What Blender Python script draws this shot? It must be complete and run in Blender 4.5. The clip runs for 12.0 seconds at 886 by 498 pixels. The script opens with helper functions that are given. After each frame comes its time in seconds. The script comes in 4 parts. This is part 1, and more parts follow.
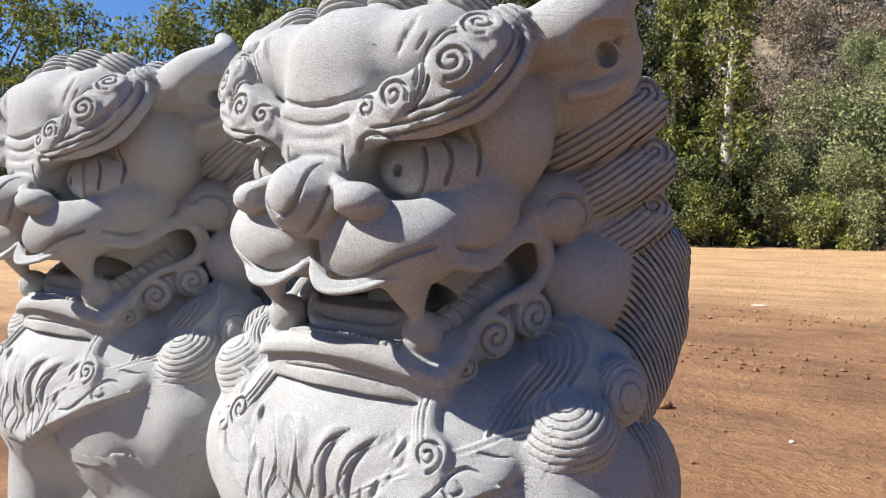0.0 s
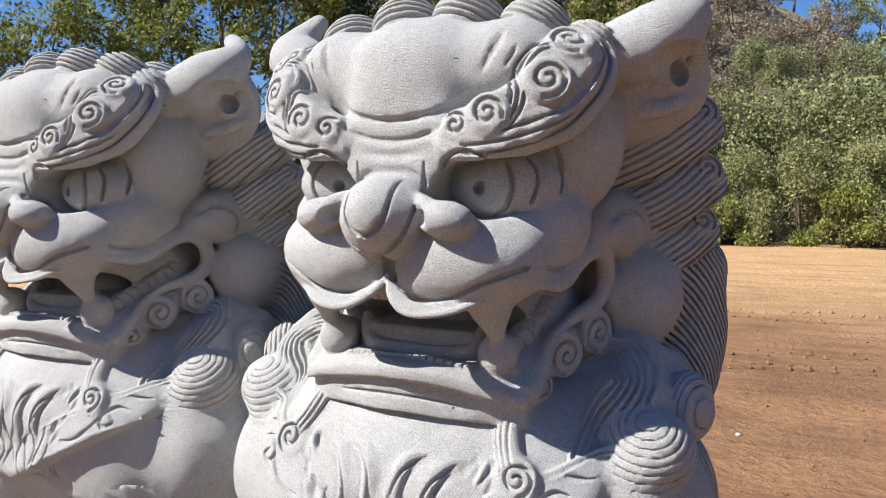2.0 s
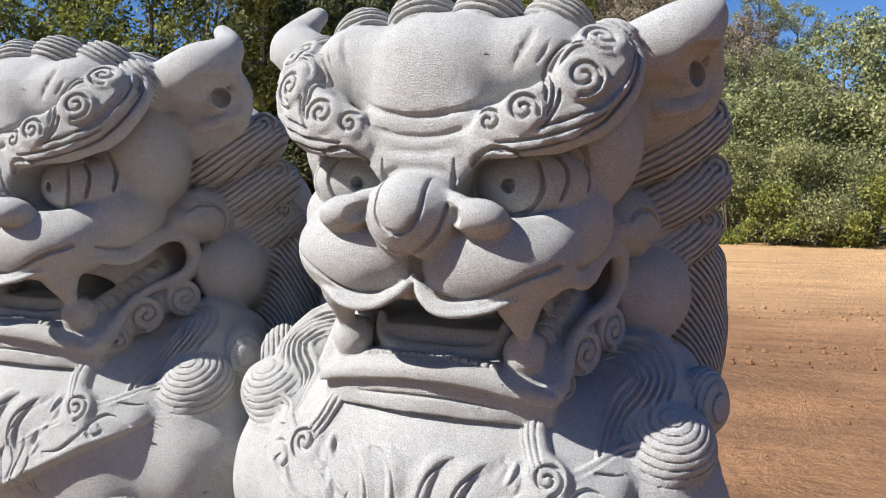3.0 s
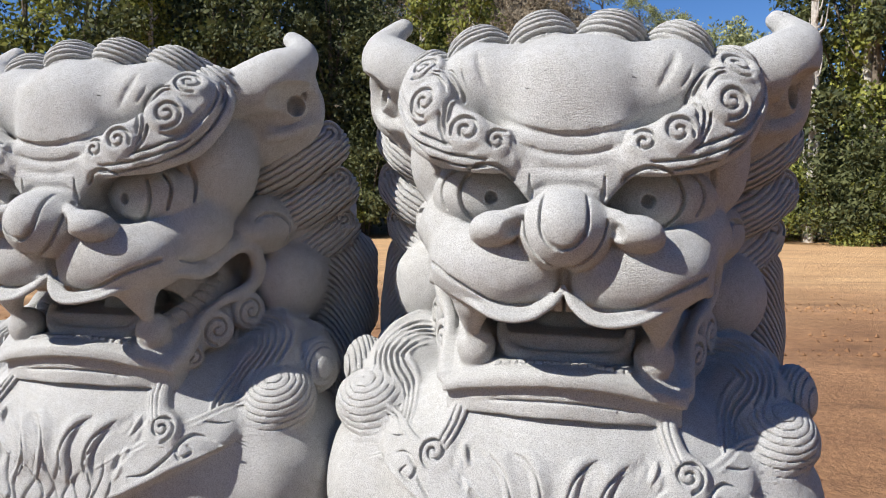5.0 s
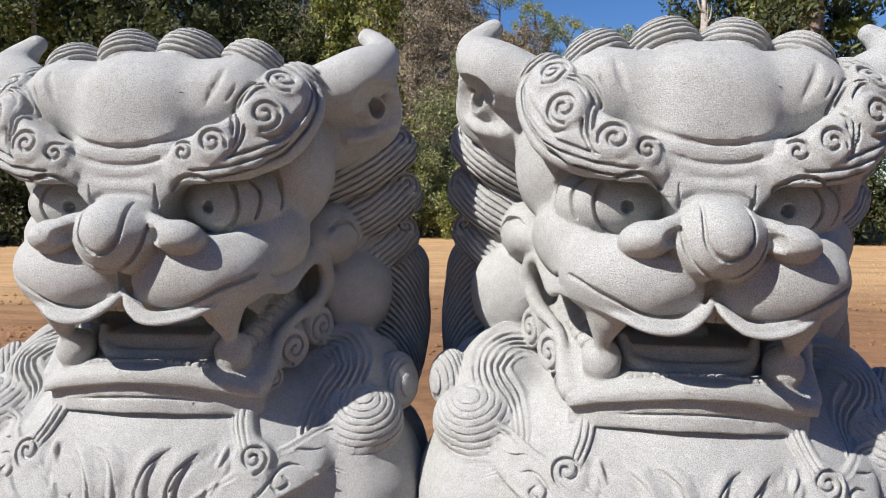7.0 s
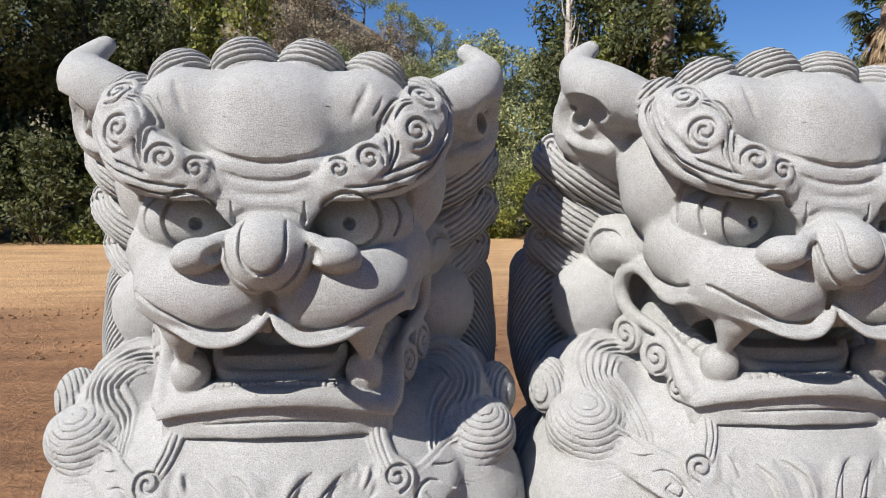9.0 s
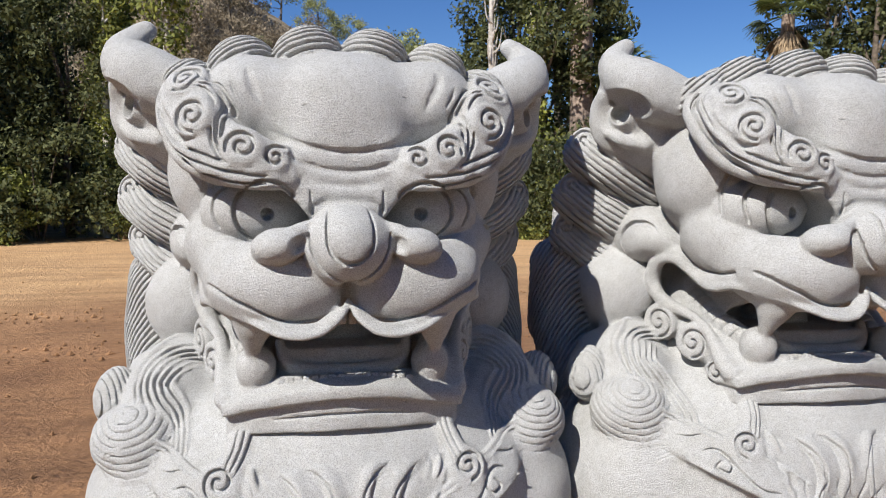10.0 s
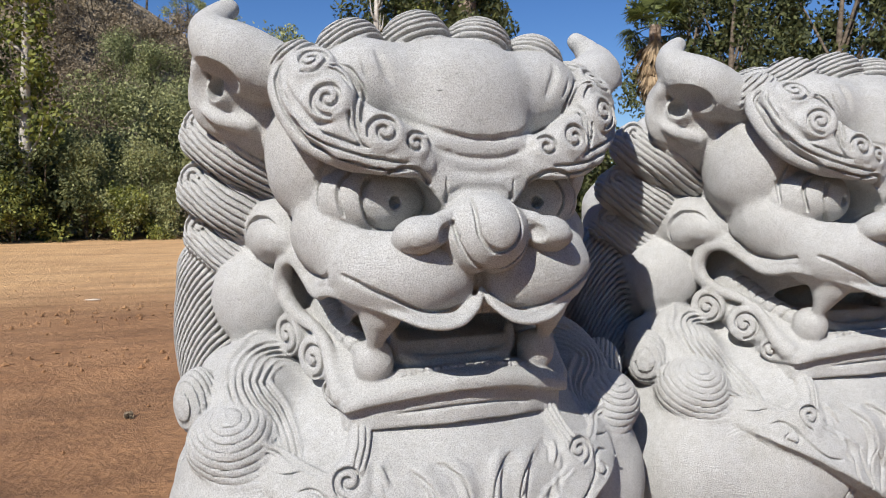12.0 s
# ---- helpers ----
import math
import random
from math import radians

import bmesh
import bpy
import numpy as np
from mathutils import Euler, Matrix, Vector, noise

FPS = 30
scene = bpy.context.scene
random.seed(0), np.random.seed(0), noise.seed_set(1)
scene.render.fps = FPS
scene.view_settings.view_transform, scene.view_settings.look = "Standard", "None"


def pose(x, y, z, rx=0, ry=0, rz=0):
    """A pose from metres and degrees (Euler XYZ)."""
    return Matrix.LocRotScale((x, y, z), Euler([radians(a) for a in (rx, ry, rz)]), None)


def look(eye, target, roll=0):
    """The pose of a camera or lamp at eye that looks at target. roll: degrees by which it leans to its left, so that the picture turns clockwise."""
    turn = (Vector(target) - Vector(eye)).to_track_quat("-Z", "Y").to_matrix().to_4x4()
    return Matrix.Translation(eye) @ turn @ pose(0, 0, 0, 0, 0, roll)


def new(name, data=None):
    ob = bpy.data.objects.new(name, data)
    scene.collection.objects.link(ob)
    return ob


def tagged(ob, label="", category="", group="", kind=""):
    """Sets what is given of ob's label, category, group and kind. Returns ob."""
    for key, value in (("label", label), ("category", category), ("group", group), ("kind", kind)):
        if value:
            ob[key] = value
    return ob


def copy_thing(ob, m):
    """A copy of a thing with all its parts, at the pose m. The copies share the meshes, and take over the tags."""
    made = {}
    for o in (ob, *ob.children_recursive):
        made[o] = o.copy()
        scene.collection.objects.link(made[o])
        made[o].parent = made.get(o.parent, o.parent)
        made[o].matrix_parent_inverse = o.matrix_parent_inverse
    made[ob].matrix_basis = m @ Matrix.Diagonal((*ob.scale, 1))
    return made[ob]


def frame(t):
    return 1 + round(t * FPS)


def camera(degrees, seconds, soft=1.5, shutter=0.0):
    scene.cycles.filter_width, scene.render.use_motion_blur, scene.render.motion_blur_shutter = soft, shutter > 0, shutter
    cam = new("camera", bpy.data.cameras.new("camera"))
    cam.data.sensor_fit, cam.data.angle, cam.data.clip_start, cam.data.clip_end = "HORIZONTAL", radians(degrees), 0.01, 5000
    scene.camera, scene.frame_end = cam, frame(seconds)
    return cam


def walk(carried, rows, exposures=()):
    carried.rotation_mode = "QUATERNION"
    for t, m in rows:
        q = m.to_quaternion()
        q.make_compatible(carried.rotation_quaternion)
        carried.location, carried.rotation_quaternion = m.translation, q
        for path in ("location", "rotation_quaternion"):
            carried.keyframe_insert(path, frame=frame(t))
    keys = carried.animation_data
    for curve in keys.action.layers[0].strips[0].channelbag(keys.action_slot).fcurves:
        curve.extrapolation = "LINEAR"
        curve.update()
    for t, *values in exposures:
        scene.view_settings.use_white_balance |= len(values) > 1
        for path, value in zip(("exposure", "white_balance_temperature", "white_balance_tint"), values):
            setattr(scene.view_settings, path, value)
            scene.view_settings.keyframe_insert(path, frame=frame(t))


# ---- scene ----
cam = camera(62.6, 12.0, 0.9)
cam.data.dof.use_dof, cam.data.dof.focus_distance, cam.data.dof.aperture_fstop = True, 1.35, 13.0
METRES, EYE, TILT, LEAN, TURN = 2.2, 1.1, -3.2, 0.0, 33.0
ROWS = [
    (0.0, 0.0, 0.0, 0.0, 0.0, 0.0, -0.0),
    (0.5, -0.0281, 0.001, 0.0068, -0.76, -0.11, 0.0),
    (1.0, -0.0519, 0.0028, 0.0095, -2.46, -0.16, 0.09),
    (1.5, -0.0855, 0.0114, 0.0129, -4.79, -0.18, 0.18),
    (2.0, -0.111, 0.0204, 0.015, -7.14, -0.24, 0.39),
    (2.5, -0.1359, 0.0289, 0.0147, -9.67, -0.3, 0.44),
    (4.5, -0.2939, 0.0645, 0.0239, -19.15, -0.75, 0.98),
    (5.0, -0.3331, 0.0728, 0.0299, -20.86, -0.84, 1.06),
    (5.5, -0.3648, 0.0889, 0.0348, -22.32, -0.94, 1.13),
    (6.0, -0.412, 0.1194, 0.0337, -24.3, -0.94, 1.12),
    (6.5, -0.4411, 0.1433, 0.0329, -26.47, -1.01, 1.3),
    (7.0, -0.4702, 0.1643, 0.0411, -28.96, -1.02, 1.41),
    (7.5, -0.5115, 0.1854, 0.0484, -31.17, -1.1, 1.6),
    (9.5, -0.6899, 0.2987, 0.0609, -43.1, -1.57, 1.95),
    (10.0, -0.7284, 0.3384, 0.0563, -46.26, -1.7, 2.1),
    (10.5, -0.7597, 0.3716, 0.0559, -48.86, -1.85, 2.22),
    (11.0, -0.7916, 0.4034, 0.0573, -51.41, -1.92, 2.35),
    (11.5, -0.8188, 0.4372, 0.0556, -53.6, -2.07, 2.4),
    (12.0, -0.8358, 0.4727, 0.0554, -56.01, -2.14, 2.49),
]
walk(cam, [(t, pose(0, 0, EYE, TILT, LEAN, TURN) @ pose(METRES * x, METRES * y, METRES * z, 90 + pitch, roll, yaw)) for t, x, y, z, yaw, pitch, roll in ROWS],
     exposures=[(0.0, 0.95), (2.5, 0.84), (5.5, 0.64), (9.5, 0.5), (12.0, 0.43)])

# ---- world, sun ----
SUN_AZ, SUN_EL = 230.0, 43.5   # degrees clockwise from +y, above the ground
world = bpy.data.worlds.new("sky")
scene.world = world
world.use_nodes = True
wn = world.node_tree
sky = wn.nodes.new("ShaderNodeTexSky")
sky.sky_type, sky.sun_disc = "NISHITA", False
sky.sun_elevation, sky.sun_rotation = radians(SUN_EL), radians(SUN_AZ)
sky.air_density, sky.dust_density, sky.ozone_density = 1.0, 0.0, 6.0
wn.nodes["Background"].inputs[1].default_value = 0.074
deep = wn.nodes.new("ShaderNodeHueSaturation")
deep.inputs["Saturation"].default_value = 1.18
deep.inputs["Hue"].default_value = 0.511
wn.links.new(sky.outputs[0], deep.inputs["Color"])
wn.links.new(deep.outputs[0], wn.nodes["Background"].inputs[0])
sun = new("sun", bpy.data.lights.new("sun", "SUN"))
sun.data.energy, sun.data.angle, sun.data.color = 4.9, radians(0.53), (1.0, 0.96, 0.91)
sa, se = radians(SUN_AZ), radians(SUN_EL)
sun.matrix_world = look((20 * math.sin(sa) * math.cos(se), 20 * math.cos(sa) * math.cos(se), 20 * math.sin(se)), (0, 0, 0))


# ---- materials ----
def material(name, rough=0.9):
    m = bpy.data.materials.new(name)
    m.use_nodes = True
    n = m.node_tree
    b = n.nodes["Principled BSDF"]
    b.inputs["Roughness"].default_value = rough
    return m, n, b


def node(n, kind, **inputs):
    q = n.nodes.new(kind)
    for k, v in inputs.items():
        q.inputs[k.replace("_", " ")].default_value = v
    return q


def ramp(n, source, stops):
    q = n.nodes.new("ShaderNodeValToRGB")
    e = q.color_ramp.elements
    while len(e) < len(stops):
        e.new(0.5)
    for i, (p, c) in enumerate(stops):
        e[i].position, e[i].color = p, (*c, 1)
    n.links.new(source, q.inputs[0])
    return q.outputs[0]


def mixed(n, kind, fac, a, b):
    q = n.nodes.new("ShaderNodeMix")
    q.data_type, q.blend_type = "RGBA", kind
    for value, slot in ((fac, q.inputs[0]), (a, q.inputs[6]), (b, q.inputs[7])):
        if isinstance(value, (int, float)):
            slot.default_value = value
        elif isinstance(value, tuple):
            slot.default_value = (*value, 1)
        else:
            n.links.new(value, slot)
    return q.outputs[2]


def noise_of(n, scale, detail=4, rough=0.55, where=None):
    q = node(n, "ShaderNodeTexNoise", Scale=scale, Detail=detail, Roughness=rough)
    n.links.new(where, q.inputs["Vector"])
    return q.outputs["Fac"]


def bumped(n, b, height, strength, distance):
    q = node(n, "ShaderNodeBump", Strength=strength, Distance=distance)
    n.links.new(height, q.inputs["Height"])
    n.links.new(q.outputs[0], b.inputs["Normal"])


def stone_material():
    m, n, b = material("cut_grey_stone", 0.92)
    at = n.nodes.new("ShaderNodeTexCoord").outputs["Object"]
    fine, pits, mid, wide = noise_of(n, 520, 3, 0.7, at), noise_of(n, 230, 3, 0.65, at), noise_of(n, 70, 4, 0.6, at), noise_of(n, 7, 6, 0.65, at)
    base = ramp(n, wide, [(0.3, (0.478, 0.476, 0.458)), (0.5, (0.532, 0.533, 0.522)), (0.72, (0.568, 0.57, 0.559))])
    grain = ramp(n, fine, [(0.34, (0.64, 0.64, 0.64)), (0.5, (1.0, 1.0, 1.0)), (0.64, (1.22, 1.22, 1.22))])
    blot = ramp(n, mid, [(0.35, (0.92, 0.915, 0.9)), (0.6, (1.0, 1.0, 1.0))])
    c = mixed(n, "MULTIPLY", 1.0, mixed(n, "MULTIPLY", 1.0, base, grain), blot)
    n.links.new(c, b.inputs["Base Color"])
    b.inputs["Specular IOR Level"].default_value = 0.25
    # marks of the chisel, drawn out level
    drawn = n.nodes.new("ShaderNodeMapping")
    drawn.inputs["Scale"].default_value = (0.22, 0.22, 1.0)
    drawn.inputs["Rotation"].default_value = (radians(8), radians(-6), 0)
    n.links.new(at, drawn.inputs["Vector"])
    marks = noise_of(n, 240, 3, 0.6, drawn.outputs[0])
    bumped(n, b, mixed(n, "ADD", 0.4, mixed(n, "ADD", 0.35, mixed(n, "ADD", 0.35, fine, marks), pits), mid), 1.0, 0.0039)
    return m


def dirt_material():
    m, n, b = material("dry_dirt", 0.97)
    at = n.nodes.new("ShaderNodeTexCoord").outputs["Object"]
    fine, mid, wide = noise_of(n, 16, 6, 0.7, at), noise_of(n, 1.1, 5, 0.6, at), noise_of(n, 0.2, 5, 0.55, at)
    far = node(n, "ShaderNodeVectorMath")
    far.operation = "DISTANCE"
    far.inputs[1].default_value = (0.0, -0.5, 0.0)
    n.links.new(at, far.inputs[0])
    # turned, darker soil round the statues, bleached dust further out, with a wandering edge
    edge = node(n, "ShaderNodeMath")
    edge.operation = "MULTIPLY_ADD"
    edge.inputs[1].default_value = 9.0
    n.links.new(wide, edge.inputs[0])
    n.links.new(far.outputs["Value"], edge.inputs[2])
    span = node(n, "ShaderNodeMapRange")
    span.interpolation_type = "SMOOTHSTEP"
    span.inputs[1].default_value, span.inputs[2].default_value = 11.5, 16.5
    n.links.new(edge.outputs[0], span.inputs[0])
    soil = ramp(n, mid, [(0.3, (0.225, 0.112, 0.05)), (0.5, (0.315, 0.163, 0.073)), (0.7, (0.4, 0.215, 0.101))])
    dust = ramp(n, mid, [(0.3, (0.5, 0.3, 0.138)), (0.6, (0.61, 0.38, 0.185))])
    c = mixed(n, "MIX", span.outputs[0], soil, dust)
    # dry brush and leaf litter up the slope
    slope = node(n, "ShaderNodeMapRange")
    slope.interpolation_type = "SMOOTHSTEP"
    slope.inputs[1].default_value, slope.inputs[2].default_value = 23.5, 26.5
    n.links.new(far.outputs["Value"], slope.inputs[0])
    brush = ramp(n, mid, [(0.3, (0.13, 0.105, 0.065)), (0.5, (0.25, 0.205, 0.135)), (0.7, (0.38, 0.3, 0.2))])
    c = mixed(n, "MIX", slope.outputs[0], c, brush)
    # streaks left by wheels and the grader, drawn out sideways
    drawn = n.nodes.new("ShaderNodeMapping")
    drawn.inputs["Scale"].default_value = (0.35, 2.6, 1.0)
    drawn.inputs["Rotation"].default_value = (0, 0, radians(-6))
    n.links.new(at, drawn.inputs["Vector"])
    streak = noise_of(n, 1.0, 5, 0.65, drawn.outputs[0])
    c = mixed(n, "MULTIPLY", 1.0, c, ramp(n, streak, [(0.3, (0.62, 0.6, 0.58)), (0.5, (0.95, 0.95, 0.95)), (0.7, (1.12, 1.1, 1.08))]))
    c = mixed(n, "MULTIPLY", 0.8, c, ramp(n, fine, [(0.3, (0.66, 0.64, 0.62)), (0.6, (1.06, 1.06, 1.06))]))
    n.links.new(c, b.inputs["Base Color"])
    bumped(n, b, mixed(n, "ADD", 0.5, mixed(n, "ADD", 0.5, fine, mid), streak), 0.8, 0.06)
    return m


def leaf_material(name, dark, light):
    m, n, b = material(name, 0.75)
    info = n.nodes.new("ShaderNodeNewGeometry")
    ob = n.nodes.new("ShaderNodeObjectInfo")
    c = ramp(n, info.outputs["Random Per Island"], [(0.0, dark), (0.75, light), (1.0, tuple(min(1, v * 1.35) for v in light))])
    c = mixed(n, "MULTIPLY", 1.0, c, ramp(n, ob.outputs["Random"], [(0.0, (0.8, 0.8, 0.75)), (1.0, (1.15, 1.1, 1.0))]))
    n.links.new(c, b.inputs["Base Color"])
    t = n.nodes.new("ShaderNodeBsdfTranslucent")
    n.links.new(c, t.inputs["Color"])
    s = n.nodes.new("ShaderNodeMixShader")
    s.inputs[0].default_value = 0.3
    n.links.new(b.outputs[0], s.inputs[1])
    n.links.new(t.outputs[0], s.inputs[2])
    n.links.new(s.outputs[0], n.nodes["Material Output"].inputs["Surface"])
    return m


def bark_material(name, dark, light):
    m, n, b = material(name, 0.95)
    at = n.nodes.new("ShaderNodeTexCoord").outputs["Object"]
    f = noise_of(n, 9, 5, 0.65, at)
    n.links.new(ramp(n, f, [(0.35, dark), (0.65, light)]), b.inputs["Base Color"])
    bumped(n, b, f, 0.6, 0.05)
    return m


STONE, DIRT = stone_material(), dirt_material()
LEAF = {"olive": leaf_material("olive_leaves", (0.11, 0.13, 0.06), (0.34, 0.36, 0.17)),
        "green": leaf_material("green_leaves", (0.06, 0.085, 0.02), (0.29, 0.31, 0.07)),
        # dark green leaves, their colour lowered further to hold the shade under trees
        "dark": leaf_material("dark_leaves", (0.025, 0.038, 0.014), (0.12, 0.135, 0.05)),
        "dry": leaf_material("dry_twigs", (0.12, 0.098, 0.072), (0.31, 0.255, 0.185))}
BARK, PALE = bark_material("brown_bark", (0.06, 0.045, 0.03), (0.2, 0.16, 0.12)), bark_material("pale_bark", (0.3, 0.27, 0.23), (0.6, 0.56, 0.5))

# ---- ground ----
EYE_XY = (-1.0, -0.2)


def hill(x, y):
    dx, dy = x - EYE_XY[0], y - EYE_XY[1]
    d, a = math.hypot(dx, dy), math.degrees(math.atan2(dx, dy))
    rise = min(max((d - 25) / 40, 0), 1)
    rise = rise * rise * (3 - 2 * rise)
    side = math.exp(-((a + 9) / 22) ** 2)
    bump = 0.02 * noise.noise((x * 1.1, y * 1.1, 0)) + 0.05 * noise.noise((x * 0.25, y * 0.25, 3))
    near = min(max((math.hypot(x + 1.2, y - 1.2) - 1.2) / 1.5, 0), 1)
    return bump * near + rise * side * (18.5 + 2.5 * noise.noise((x * 0.06, y * 0.06, 7)))


def ground():
    bm = bmesh.new()
    radii = [0.0] + [0.35 * 1.062 ** i for i in range(145)]
    radii = [r for r in radii if r < 1800]
    n = 160
    rings = []
    for r in radii[1:]:
        rings.append([bm.verts.new((EYE_XY[0] + r * math.sin(2 * math.pi * i / n), EYE_XY[1] + r * math.cos(2 * math.pi * i / n), 0)) for i in range(n)])
    mid = bm.verts.new((EYE_XY[0], EYE_XY[1], 0))
    for i in range(n):
        bm.faces.new((mid, rings[0][(i + 1) % n], rings[0][i]))
    for a, b in zip(rings, rings[1:]):
        for i in range(n):
            bm.faces.new((a[i], a[(i + 1) % n], b[(i + 1) % n], b[i]))
    for v in bm.verts:
        v.co.z = hill(v.co.x, v.co.y)
    bmesh.ops.recalc_face_normals(bm, faces=bm.faces)
    me = bpy.data.meshes.new("ground")
    bm.to_mesh(me)
    bm.free()
    me.polygons.foreach_set("use_smooth", [True] * len(me.polygons))
    me.materials.append(DIRT)
    return tagged(new("ground", me), "orange-brown dry dirt yard rising to a scrubby hill", "ground", kind="structure")


ground()


# ---- the carved lion, a solid that is added to and cut into like clay, then skinned ----
def smin(a, b, k):
    h = np.maximum(k - np.abs(a - b), 0.0) / k
    return np.minimum(a, b) - h * h * (k * 0.25)


def unit(v):
    v = np.asarray(v, float)
    return v / np.linalg.norm(v)


def ridges(u, spacing, amp, sharp=0.7):
    """Rounded strands with narrow cuts between them."""
    w = np.abs(np.mod(u / spacing, 1.0) - 0.5) * 2.0
    return amp * np.maximum(w - sharp, 0.0) / (1.0 - sharp)


def glide(pts, n=8):
    """A smooth line through a few points (rows of any width)."""
    p = np.asarray(pts, float)
    p = np.vstack([2 * p[0] - p[1], p, 2 * p[-1] - p[-2]])
    out = []
    for i in range(1, len(p) - 2):
        for s in np.linspace(0, 1, n, endpoint=False):
            a, b, c, d = p[i - 1], p[i], p[i + 1], p[i + 2]
            out.append(0.5 * (2 * b + (c - a) * s + (2 * a - 5 * b + 4 * c - d) * s * s + (3 * b - a - 3 * c + d) * s ** 3))
    out.append(p[-2])
    return np.array(out)


def wobble(p, pitch):
    """Smooth random shifts for points, of about 1, changing over pitch metres."""
    rng = np.random.default_rng(int(pitch * 1e4))
    lo = p.min(0) - pitch
    n = np.ceil((p.max(0) - lo) / pitch).astype(int) + 2
    g = rng.uniform(-1, 1, (*n, 3)).astype(np.float32)
    q = (p - lo) / pitch
    i = q.astype(int)
    w = q - i
    w = w * w * (3 - 2 * w)
    out = 0
    for a in (0, 1):
        for b in (0, 1):
            for c in (0, 1):
                f = (w[:, 0] if a else 1 - w[:, 0]) * (w[:, 1] if b else 1 - w[:, 1]) * (w[:, 2] if c else 1 - w[:, 2])
                out = out + g[i[:, 0] + a, i[:, 1] + b, i[:, 2] + c] * f[:, None]
    return out


class Clay:
    """Half of a mirrored solid (x >= 0) on a grid of step h."""

    def __init__(self, lo, hi, h):
        self.h, self.lo = h, np.array([h * 0.5, lo[1], lo[2]])
        n = [int((hi[i] - self.lo[i]) / h) + 1 for i in range(3)]
        self.f = np.full(n, 0.2, np.float32)
        self.ax = [(self.lo[i] + h * np.arange(n[i])).astype(np.float32) for i in range(3)]

    def cut_box(self, lo, hi):
        s = []
        for i in range(3):
            a = int(np.clip(math.floor((lo[i] - self.lo[i]) / self.h), 0, self.f.shape[i]))
            b = int(np.clip(math.ceil((hi[i] - self.lo[i]) / self.h) + 1, 0, self.f.shape[i]))
            s.append(slice(a, b))
        s = tuple(s)
        if min(v.stop - v.start for v in s) < 1:
            return None, None
        x, y, z = (self.ax[i][s[i]] for i in range(3))
        return s, (x[:, None, None], y[None, :, None], z[None, None, :])

    def mix(self, s, d, k, mode):
        f = self.f[s]
        if mode == "add":
            self.f[s] = smin(f, d, k)
        elif mode == "cut":
            self.f[s] = -smin(-f, d, k)
        else:
            self.f[s] = -smin(-f, -d, k)

    def ball(self, c, r, k=0.02, mode="add", turn=(0, 0, 0), stripe=None):
        """An ellipsoid; stripe(a, b, c) gives its relief from its own axes."""
        c, r = np.asarray(c, float), np.asarray(r, float)
        m = np.array(Euler([radians(a) for a in turn]).to_matrix())
        reach = np.sqrt(((m * r) ** 2).sum(1)) + k + 0.012
        s, g = self.cut_box(c - reach, c + reach)
        if s is None:
            return
        p = [g[i] - c[i] for i in range(3)]
        q = [m[0, j] * p[0] + m[1, j] * p[1] + m[2, j] * p[2] for j in range(3)]
        k0 = np.sqrt(sum((q[j] / r[j]) ** 2 for j in range(3)))
        k1 = np.sqrt(sum((q[j] / r[j] ** 2) ** 2 for j in range(3))) + 1e-6
        d = k0 * (k0 - 1.0) / k1
        if stripe:
            d = d + stripe(*q)
        self.mix(s, d.astype(np.float32), k, mode)

    def slab(self, c, half, round_, k=0.01, mode="add", turn=(0, 0, 0)):
        c, half = np.asarray(c, float), np.asarray(half, float)
        m = np.array(Euler([radians(a) for a in turn]).to_matrix())
        reach = np.abs(m) @ half + k + 0.01
        s, g = self.cut_box(c - reach, c + reach)
        if s is None:
            return
        p = [g[i] - c[i] for i in range(3)]
        q = [np.abs(m[0, j] * p[0] + m[1, j] * p[1] + m[2, j] * p[2]) - (half[j] - round_) for j in range(3)]
        out = np.sqrt(sum(np.maximum(v, 0) ** 2 for v in q))
        d = out + np.minimum(np.maximum(np.maximum(q[0], q[1]), q[2]), 0) - round_
        self.mix(s, d.astype(np.float32), k, mode)

    def plank(self, half, y, z, back, tall, bow, arch, e, k):
        """A board across the middle: front at y, middle height z, ends swept back by bow and down by arch."""
        s, g = self.cut_box((0, y - 0.02, z - tall - arch - 0.02), (half + 0.02, y + back + bow + 0.02, z + tall + 0.02))
        u = np.minimum(g[0] / half, 1.1) ** 1.7
        q = [g[0] - (half - e) + 0 * g[1] + 0 * g[2], np.abs(g[1] - (y + bow * u + back / 2)) - (back / 2 - e) + 0 * g[2], np.abs(g[2] - (z - arch * u)) - (tall - e) + 0 * g[1]]
        d = np.sqrt(sum(np.maximum(v, 0) ** 2 for v in q)) + np.minimum(np.maximum(np.maximum(q[0], q[1]), q[2]), 0) - e
        self.mix(s, d.astype(np.float32), k, "add")

    def tube(self, pts, k=0.012, mode="add", n=8, stripe=None, flat=None):
        """A rope through rows of (x, y, z, radius). stripe(x, y, z) gives relief; flat=(axis, factor) squeezes it along an axis."""
        p = glide(pts, n)
        r = p[:, 3].max() + k + 0.012
        s, g = self.cut_box(p[:, :3].min(0) - r, p[:, :3].max(0) + r)
        if s is None:
            return
        d = np.full([v.stop - v.start for v in s], 1.0, np.float32)
        sc = np.ones(3)
        if flat:
            sc[flat[0]] = flat[1]
